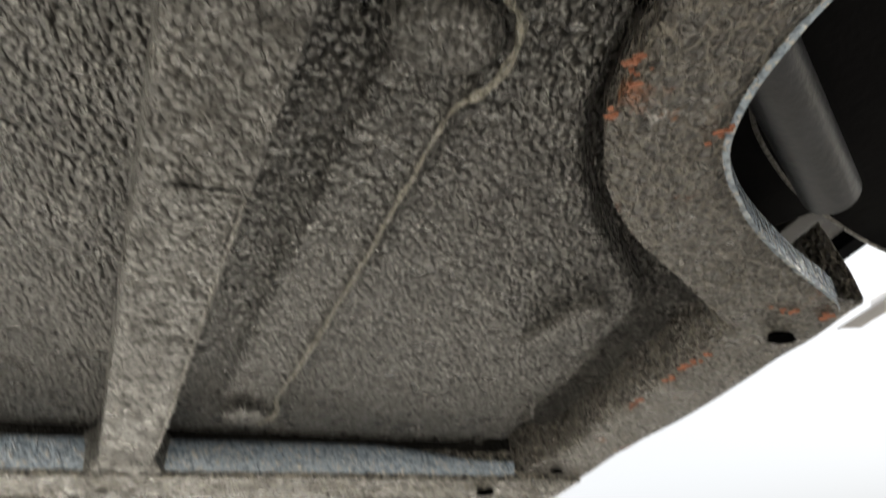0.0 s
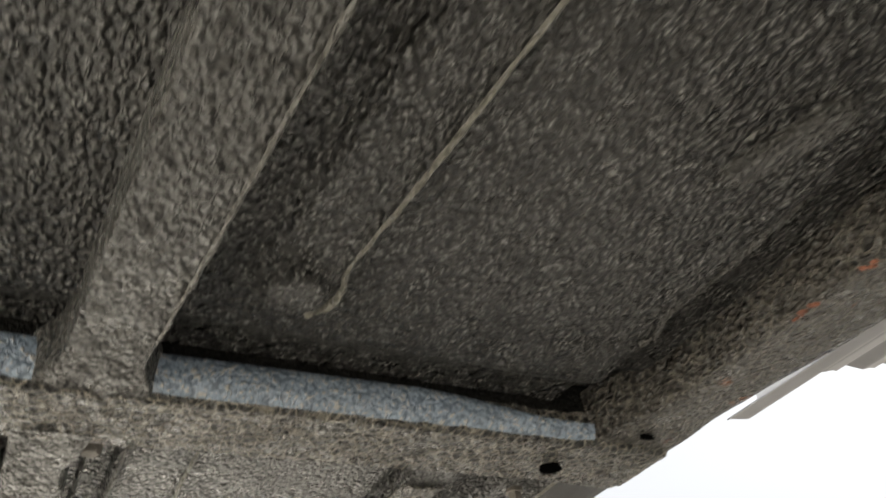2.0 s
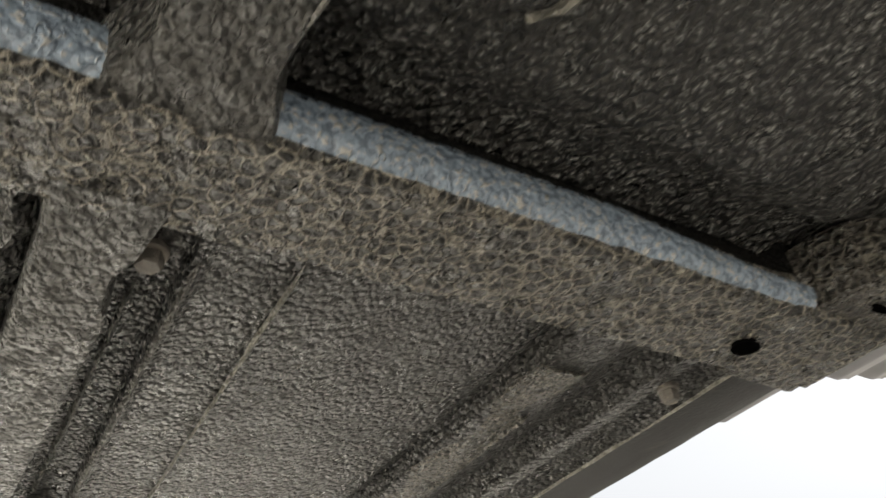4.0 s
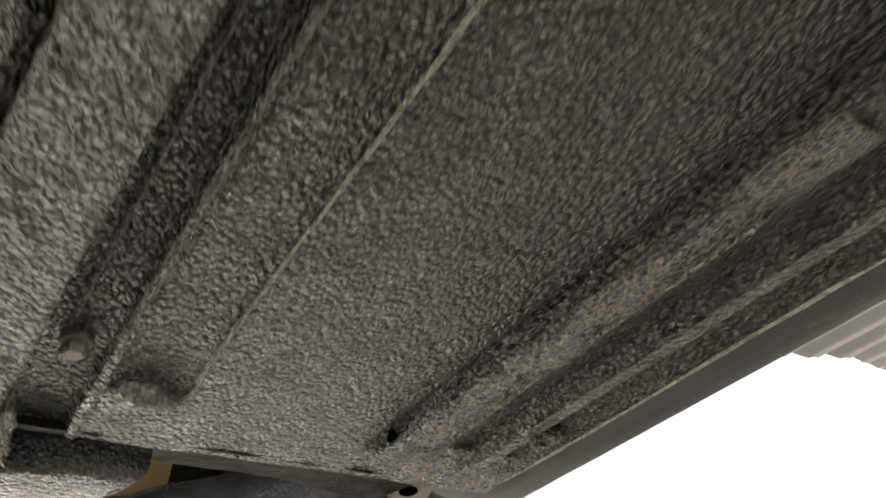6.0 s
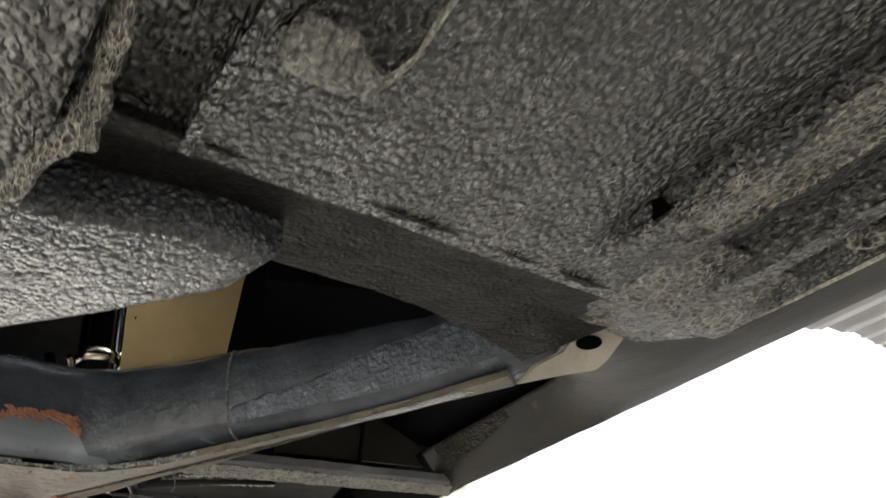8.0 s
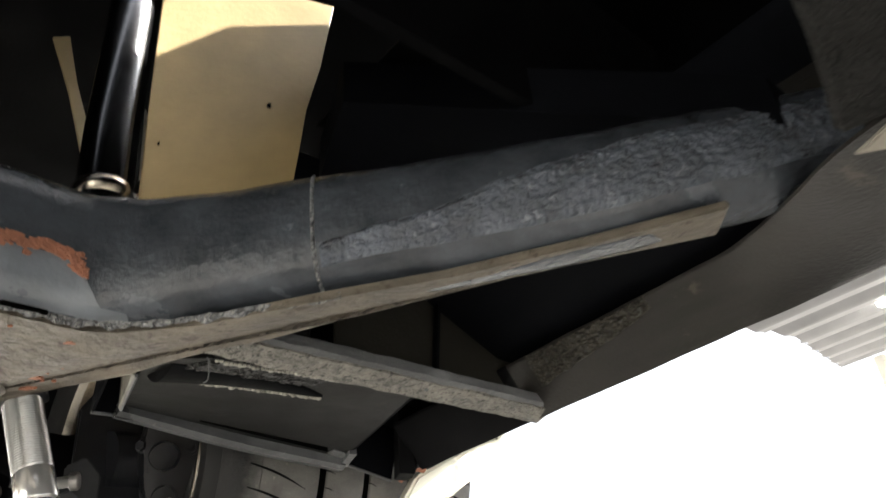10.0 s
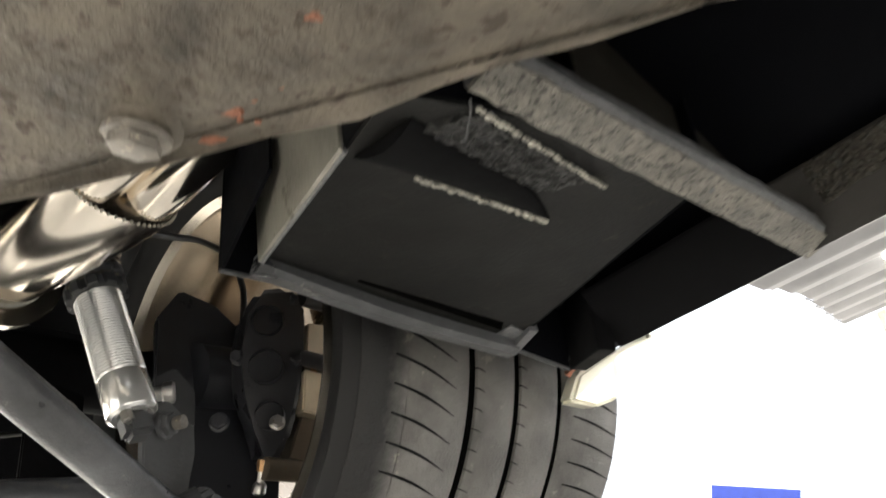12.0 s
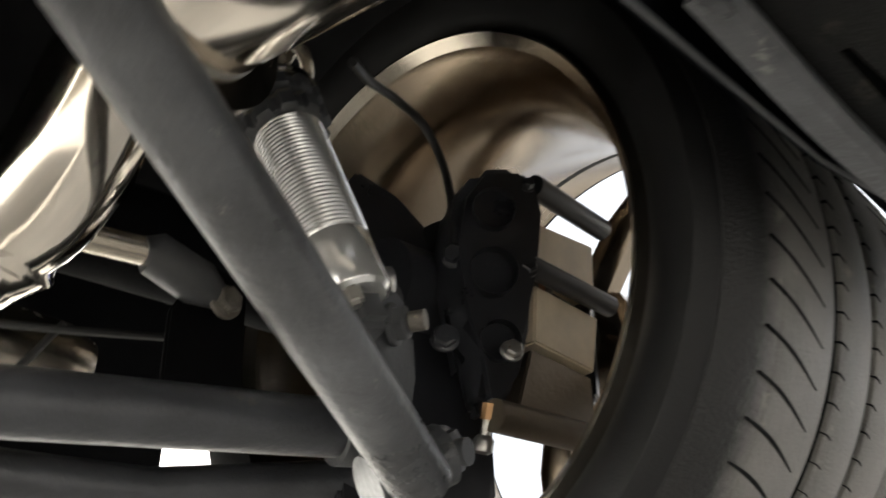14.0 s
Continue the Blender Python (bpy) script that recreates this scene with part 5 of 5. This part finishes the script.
part("rusty_edge", revolve([(0.096, 0.0885), (0.096, 0.0915), (0.106, 0.0915), (0.106, 0.0885)], WM, 72, True), COPPER, rotor)

caliper = thing("brake_caliper", "black multi-piston brake caliper with pale pads", "brake caliper", at=(0.55, 1.78, 1.77))

outline = [(0.520, 1.770, 1.690), (0.508, 1.792, 1.730), (0.500, 1.796, 1.795), (0.502, 1.780, 1.850), (0.512, 1.757, 1.878), (0.545, 1.735, 1.880), (0.566, 1.728, 1.862), (0.578, 1.745, 1.842), (0.584, 1.766, 1.790), (0.586, 1.782, 1.728), (0.582, 1.798, 1.690), (0.566, 1.810, 1.662), (0.540, 1.806, 1.660)]
inner_half = part("caliper_half", slab(outline, (0.012, 0.045, 0.004), 0.009), CALIPER, caliper, "black inner caliper half")
for (x, y, z), r in (((0.530, 1.764, 1.835), 0.020), ((0.535, 1.776, 1.775), 0.022), ((0.548, 1.788, 1.715), 0.018)):
    part("piston_bore", revolve([(-0.014, 0.0), (-0.014, r * 0.8), (-0.010, r), (0.012, r)], aligned((x, y, z), (-0.55, -0.8, -0.25)), 24), CALIPER, inner_half)
part("outer_half", slab([(0.690, 1.80, 1.70), (0.688, 1.79, 1.78), (0.690, 1.775, 1.86), (0.700, 1.79, 1.89), (0.715, 1.80, 1.80), (0.71, 1.81, 1.70)], (0.02, 0.06, 0.0), 0.006), CALIPER, caliper)
part("bridge", tube([(0.575, 1.768, 1.795), (0.70, 1.772, 1.792)], 0.011, 14), CALIPER, caliper)
part("bridge", tube([(0.570, 1.745, 1.872), (0.70, 1.765, 1.885)], 0.012, 14), CALIPER, caliper)
part("bridge", tube([(0.548, 1.802, 1.652), (0.70, 1.802, 1.656)], 0.0145, 18), ROTOR, caliper, "brown stained bridge tube")
part("pad", slab([(0.590, 1.762, 1.846), (0.592, 1.772, 1.806), (0.690, 1.782, 1.803), (0.688, 1.772, 1.862)], (0.002, 0.03, 0.004), 0.002), PAD, caliper, "pale metal pad back")
part("pad", slab([(0.594, 1.778, 1.785), (0.597, 1.790, 1.730), (0.684, 1.792, 1.722), (0.690, 1.782, 1.780)], (0.002, 0.03, 0.002), 0.002), PAD, caliper, "pale metal pad back")
part("pad_shield", slab([(0.597, 1.795, 1.725), (0.58, 1.808, 1.655), (0.69, 1.806, 1.659), (0.684, 1.797, 1.718)], (0.002, 0.03, 0.002), 0.002), ROTOR, caliper)
for p, ax, r, m in (((0.552, 1.778, 1.703), (-0.4, -0.9, 0.1), 0.0085, BOLT), ((0.474, 1.776, 1.692), (-0.6, -0.8, 0), 0.010, CALIPER), ((0.572, 1.768, 1.790), (-0.4, -0.9, 0.1), 0.009, CALIPER), ((0.556, 1.742, 1.862), (-0.4, -0.9, 0.1), 0.006, CALIPER)):
    part("bolt", bolt_head(aligned(p, ax) @ pose(0, 0, 0, 0, 90, 0), r, 0.009, r * 1.2), m, caliper)
bl = Vector((0.548, 1.806, 1.664))
dn = Vector((0.02, 0.10, -0.24)).normalized()
part("bleed_nipple", tube([bl, bl + dn * 0.014], 0.0065, 8), BRASS, caliper, "brass bleed nipple")
part("bleed_nipple", tube([bl + dn * 0.014, bl + dn * 0.030], 0.0045, 10), BOLT, caliper)
part("bleed_cap", tube([bl + dn * 0.027, bl + dn * 0.031, bl + dn * 0.040, bl + dn * 0.043], [0.006, 0.009, 0.009, 0.005], 12), BOLT, caliper, "bright round bleed cap")
part("banjo", bolt_head(aligned((0.506, 1.795, 1.792), (-0.7, -0.6, -0.2)) @ pose(0, 0, 0, 0, 90, 0), 0.009, 0.012, 0.012), CALIPER, caliper)
hose = thing("brake_hose", "thin black brake hose looping to the caliper", "hose")
part("line", tube(spline([(0.502, 1.790, 1.800), (0.512, 1.800, 1.850), (0.515, 1.812, 1.910), (0.490, 1.810, 1.950), (0.445, 1.800, 1.955), (0.40, 1.78, 1.935), (0.36, 1.75, 1.91)], 8), 0.0045, 10), HOSE, hose)

# knuckle and dark bracket behind the shock
knuckle = thing("axle_bracket", "black axle bracket plate beside the brake", "bracket")
part("plate", slab([(0.430, 1.852, 1.56), (0.425, 1.86, 1.75), (0.420, 1.868, 1.862), (0.452, 1.874, 1.918), (0.505, 1.874, 1.908), (0.540, 1.872, 1.872), (0.572, 1.872, 1.893), (0.602, 1.870, 1.880), (0.604, 1.860, 1.70), (0.596, 1.852, 1.60), (0.56, 1.850, 1.56)], (0.004, 0.02, 0), 0.004), CALIPER, knuckle)
part("axle_tube", tube([(-0.9, 1.98, 1.80), (0.42, 1.93, 1.79), (0.50, 1.92, 1.79)], [0.045, 0.045, 0.06], 28), BLACK, knuckle, "black axle tube")
part("ear", slab([(0.400, 1.795, 1.690), (0.398, 1.80, 1.745), (0.425, 1.80, 1.765), (0.452, 1.80, 1.74), (0.450, 1.79, 1.69), (0.43, 1.785, 1.665)], (0.004, 0.014, 0), 0.003), BRACKET, knuckle)

# ---------------------------------------------------------------- coilover
coil = thing("coilover_shock", "coilover shock with threaded aluminium body", "shock absorber", at=(0.36, 1.75, 1.66))
B0, B1 = Vector((0.357, 1.731, 1.667)), Vector((0.314, 1.767, 1.818))
AX = (B1 - B0).normalized()
CM = aligned(B0, AX, (0, 1, 0))
LEN = (B1 - B0).length
prof = [(0.0, 0.0), (0.0, 0.022), (0.003, 0.0262), (0.046, 0.0262), (0.047, 0.0252)]
x = 0.048
while x < LEN + 0.004:
    prof += [(x, 0.0257), (x + 0.0012, 0.0268), (x + 0.0021, 0.0268), (x + 0.0033, 0.0257)]
    x += 0.0037
prof.append((x, 0.0))
part("threaded_body", revolve(prof, CM, 48), ALU, coil, "bright threaded aluminium body", 14)
part("end_band", revolve([(0.002, 0.0262), (0.003, 0.0268), (0.044, 0.0268), (0.0455, 0.0262)], CM, 40), ALU, coil)
for off, r, h, m in ((LEN - 0.006, 0.0345, 0.015, BRACKET), (LEN + 0.0095, 0.0310, 0.006, DARK_BOLT), (LEN + 0.016, 0.0350, 0.014, BRACKET)):
    rings = []
    for dx, f in ((0, 0.94), (0.0015, 1.0), (h - 0.0015, 1.0), (h, 0.94)):
        ring = []
        for n in range(80):
            t = 2 * math.pi * n / 80
            rr = r * f * (1.0 if n % 8 < 5 else 0.88)
            ring.append(CM @ Vector((off + dx, rr * math.cos(t), rr * math.sin(t))))
        rings.append(ring)
    bm = loft(rings)
    part("spring_perch", bm, m, coil, "dark notched spring perch ring")
part("spring_cup", revolve([(LEN + 0.030, 0.0), (LEN + 0.030, 0.034), (LEN + 0.033, 0.0355), (LEN + 0.037, 0.0350), (LEN + 0.040, 0.031), (LEN + 0.046, 0.0285), (LEN + 0.047, 0.0)], CM, 44), STEEL_DULL, coil, "dull rounded spring cup")
helix = []
for k in range(130):
    f = k / 129
    a = 2 * math.pi * 4.6 * f
    helix.append(CM @ Vector((LEN + 0.040 + 0.20 * f, 0.036 * math.cos(a), 0.036 * math.sin(a))))
part("spring", tube(helix, 0.0062, 10), STEEL_DULL, coil, "grey coil spring")
part("shock_rod", tube([CM @ Vector((LEN, 0, 0)), CM @ Vector((LEN + 0.26, 0, 0))], 0.010, 14), CHROME, coil)
part("lower_eye", block(aligned(B0 - AX * 0.012, AX, (0, 1, 0)), (0.03, 0.030, 0.028), 0.006), BRACKET, coil)
kn = Vector((0.403, 1.767, 1.714))
part("adjuster_knob", revolve([(-0.030, 0.0075), (-0.004, 0.0085), (-0.002, 0.0125), (0.008, 0.0130), (0.0105, 0.0105), (0.011, 0.0)], aligned(kn, (0.85, -0.45, 0.1)), 14), BOLT, coil, "round bright adjuster knob")
part("drip_tip", block(aligned(B0 - AX * 0.006 + Vector((-0.012, -0.012, 0)), AX), (0.016, 0.012, 0.012), 0.003), BOLT, coil)

# ---------------------------------------------------------------- suspension arms
arm = thing("lower_control_arm", "scuffed grey tubular lower control arm", "control arm", at=(0.45, 1.76, 1.59))
A0, A1 = Vector((0.420, 1.743, 1.561)), Vector((0.120, 1.587, 1.684))
part("arm_tube", tube([A0 + (A1 - A0) * f for f in (0, 0.3, 0.6, 1.0, 1.5)], 0.0208, 32), ARM, arm, "scuffed grey arm tube")
clevis = [(x, y + 0.024, z + 0.004) for x, y, z in [(0.372, 1.722, 1.612), (0.366, 1.716, 1.650), (0.374, 1.716, 1.678), (0.392, 1.720, 1.690), (0.410, 1.726, 1.680), (0.415, 1.730, 1.650), (0.412, 1.740, 1.60), (0.40, 1.74, 1.575), (0.385, 1.735, 1.575)]]
part("clevis", slab(clevis, (0.006, -0.004, 0), 0.0015), BRACKET, arm, "grey clevis plate carrying the shock")
part("clevis", slab([Vector(p) + Vector((0.030, 0.034, 0.0)) for p in clevis], (0.006, -0.004, 0), 0.0015), BRACKET, arm)
pv = Vector((0.394, 1.740, 1.665))
part("bolt", bolt_head(aligned(pv, (0.55, -0.8, 0.0)) @ pose(0, 0, 0, 0, 90, 0), 0.013, 0.012, 0.0155), BRACKET, arm, "dark clevis nut")
part("bolt", tube([pv + Vector((0.008, -0.011, 0)), pv + Vector((0.014, -0.020, 0))], 0.0075, 14), DARK_BOLT, arm)
lb = Vector((0.449, 1.755, 1.588))
part("bolt", bolt_head(aligned(lb, (0.35, -0.92, -0.10)) @ pose(0, 0, 0, 0, 90, 0), 0.0165, 0.012, 0.0195), BRACKET, arm, "large grey end nut")
part("bolt", tube([lb + Vector((0.003, -0.008, -0.001)), lb + Vector((0.007, -0.019, -0.002))], 0.0095, 16), BRACKET, arm)
part("end_bush", tube([A0 + Vector((-0.02, 0.03, 0)), lb], 0.022, 24), ARM, arm)

cross_tube = thing("axle_link", "dark horizontal tubular axle link", "link bar")
part("link_tube", tube([(-0.70, 1.88, 1.500), (0.132, 1.815, 1.579), (0.40, 1.790, 1.606)], 0.020, 28), LINK, cross_tube)
part("bush", tube([(0.385, 1.792, 1.604), (0.42, 1.788, 1.608)], 0.025, 24), BRACKET, cross_tube, "dark end bush")
lower_link = thing("rear_link", "thin dark lower link bar", "link bar")
part("link_tube", tube([(-0.5, 1.86, 1.53), (0.30, 1.90, 1.575), (0.47, 1.86, 1.60)], 0.016, 20), LINK, lower_link)
part("bush", tube([(0.455, 1.862, 1.598), (0.49, 1.855, 1.603)], 0.020, 20), BRACKET, lower_link, "dark end bush")

# ---------------------------------------------------------------- exhaust
exhaust = thing("exhaust_collector", "polished stainless exhaust with two pipes merging in a welded collector", "exhaust")
C0, C1 = Vector((0.2455, 1.488, 1.767)), Vector((0.194, 1.655, 1.770))
ax = (C1 - C0).normalized()
_, sd, uu = axes_of(ax)
side = Vector((0.9, 0.42, 0.16)).normalized()
side = (side - ax * side.dot(ax)).normalized()
nrm = ax.cross(side).normalized()
rings = []
for f, wa, wb in ((0.0, 0.055, 0.032), (0.06, 0.056, 0.034), (0.25, 0.055, 0.039), (0.5, 0.051, 0.043), (0.75, 0.047, 0.045), (0.95, 0.045, 0.045), (1.02, 0.045, 0.045)):
    c = C0 + (C1 - C0) * f
    rings.append([c + side * (wa * math.copysign(abs(math.cos(t)) ** 0.85, math.cos(t))) + nrm * (wb * math.copysign(abs(math.sin(t)) ** 0.85, math.sin(t))) for t in (2 * math.pi * k / 40 for k in range(40))])
part("collector", loft(rings), STEEL, exhaust, "mirror-polished tapered collector")
bm = bmesh.new()
for k in range(60):
    p, q = rings[0][k * 40 // 60], rings[0][(k * 40 // 60 + 1) % 40]
    bmesh.ops.create_icosphere(bm, subdivisions=1, radius=0.0017, matrix=Matrix.Translation(p + (q - p) * ((k * 40 / 60) % 1)))
as_stuff(part("weld_ring", bm, WELD, exhaust, "stitched weld round the pipes"))
for sgn in (-1, 1):
    s0 = C0 + side * (0.027 * sgn) + ax * 0.01
    way = Vector((0.442, -0.607, 0.66)).normalized()
    part("pipe", tube(spline([s0, s0 - ax * 0.012 + way * 0.012, s0 + way * 0.06 - ax * 0.012, s0 + way * 0.13, s0 + way * 0.20, s0 + way * 0.26 + Vector((0, 0.02, 0.03)), s0 + way * 0.30 + Vector((0, 0.10, 0.12))], 5), 0.0262, 32), STEEL, exhaust, "polished exhaust pipe")
part("flange_ring", ring_plate(C1 + ax * 0.004, ax, 0.066, 0.030, 0.009, 36), STEEL_DULL, exhaust, "dull clamp flange")
part("flange_ring", ring_plate(C1 + ax * 0.016, ax, 0.060, 0.030, 0.008, 36), DARK_BOLT, exhaust)
part("weld_ring", tube([C1 + ax * -0.002 + side * (0.046 * math.cos(t)) + nrm * (0.046 * math.sin(t)) for t in (2 * math.pi * k / 40 for k in range(41))], 0.003, 6), WELD, exhaust)
part("tail_pipe", tube(spline([C1, C1 + ax * 0.05, Vector((0.176, 1.722, 1.748)), Vector((0.172, 1.752, 1.705)), Vector((0.156, 1.785, 1.675)), Vector((0.110, 1.80, 1.660)), Vector((-0.30, 1.80, 1.65))], 8), 0.036, 32), STEEL, exhaust, "polished bent tail pipe")
muffler = thing("muffler", "dull stainless muffler end behind the axle", "muffler")
part("can", tube([(-0.25, 2.10, 1.73), (0.20, 2.12, 1.745), (0.27, 2.125, 1.745), (0.298, 2.13, 1.745), (0.305, 2.13, 1.745)], [0.045, 0.045, 0.043, 0.032, 0.01], 28), STEEL_DULL, muffler)

# golden sheet and dark pipe seen above the frame rail
shield = thing("heat_shield", "golden lit heat-shield sheet above the frame rail", "heat shield")
part("sheet", slab([(0.241, 1.135, 1.715), (0.232, 1.135, 1.86), (0.222, 1.135, 2.05), (0.384, 1.075, 2.04), (0.366, 1.070, 1.93), (0.350, 1.066, 1.86), (0.342, 1.062, 1.80), (0.333, 1.062, 1.715)], (0, 0.003, 0.001), 0.001), GOLD_SHEET, shield)
for x, z, r in ((0.322, 1.862, 0.0030), (0.290, 1.885, 0.0022), (0.335, 1.806, 0.0022), (0.246, 1.810, 0.0025)):
    y = 1.1345 - 0.62 * (x - 0.24)
    part("rivet_hole", tube([(x, y - 0.0015, z), (x, y + 0.001, z)], r, 12), HOLE, shield)
part("sheet", slab([(0.163, 1.30, 2.047), (0.179, 1.30, 2.059), (0.199, 1.30, 1.995), (0.223, 1.30, 1.938), (0.228, 1.30, 1.907), (0.221, 1.30, 1.903), (0.194, 1.30, 1.979)], (0, 0.004, 0), 0.0008), GOLD_SHEET, shield)
upright = thing("upright_pipe", "dark chrome upright pipe above the frame rail", "pipe")
part("pipe", tube([(0.222, 1.160, 1.70), (0.213, 1.160, 1.83), (0.203, 1.160, 2.2)], 0.0225, 28), CHROME, upright)
part("clamp", tube([(0.2185, 1.160, 1.752), (0.2182, 1.160, 1.757), (0.2178, 1.160, 1.763), (0.2175, 1.160, 1.768)], [0.0225, 0.0255, 0.0255, 0.0225], 28), STEEL_DULL, upright, "bright pipe clamp")

# ---------------------------------------------------------------- dark parts between the arms and the axle
diff = thing("differential", "black differential housing in the dark behind the arms", "differential")
part("housing", revolve([(-0.14, 0.03), (-0.12, 0.09), (-0.05, 0.13), (0.05, 0.13), (0.12, 0.09), (0.14, 0.04)], aligned((-0.28, 2.02, 1.80), (1, 0, 0)), 36), BLACK, diff)
part("cover", revolve([(0.0, 0.13), (0.02, 0.12), (0.05, 0.07), (0.055, 0.0)], aligned((-0.28, 2.12, 1.80), (0, 1, 0)), 32), CALIPER, diff)
strut = thing("panhard_rod", "thin grey rod running to a bracket behind the shock", "link bar")
part("rod", tube([(-0.45, 1.93, 1.705), (0.26, 1.86, 1.735)], 0.011, 16), STEEL_DULL, strut)
part("rod_end", tube([(0.255, 1.86, 1.733), (0.262, 1.86, 1.735), (0.30, 1.86, 1.722), (0.318, 1.86, 1.715)], [0.012, 0.017, 0.018, 0.010], 18), BRACKET, strut)
part("bracket", slab([(0.29, 1.87, 1.60), (0.285, 1.87, 1.70), (0.31, 1.87, 1.75), (0.345, 1.87, 1.74), (0.35, 1.87, 1.62)], (0.0, 0.006, 0), 0.002), BLACK, strut)
part("bolt", bolt_head(aligned((0.322, 1.858, 1.712), (0.2, -1, 0)) @ pose(0, 0, 0, 0, 90, 0), 0.011, 0.010, 0.014), DARK_BOLT, strut)
cable = thing("wiring", "thin dark cables hanging behind the axle", "cable")
for n, pts_ in enumerate(([(-0.2, 2.0, 1.70), (0.05, 1.97, 1.685), (0.20, 1.94, 1.69), (0.33, 1.95, 1.72)], [(0.10, 2.05, 1.62), (0.20, 2.0, 1.66), (0.24, 1.98, 1.72)])):
    part("cable_run", tube(spline(pts_, 8), 0.0035, 8), HOSE, cable)
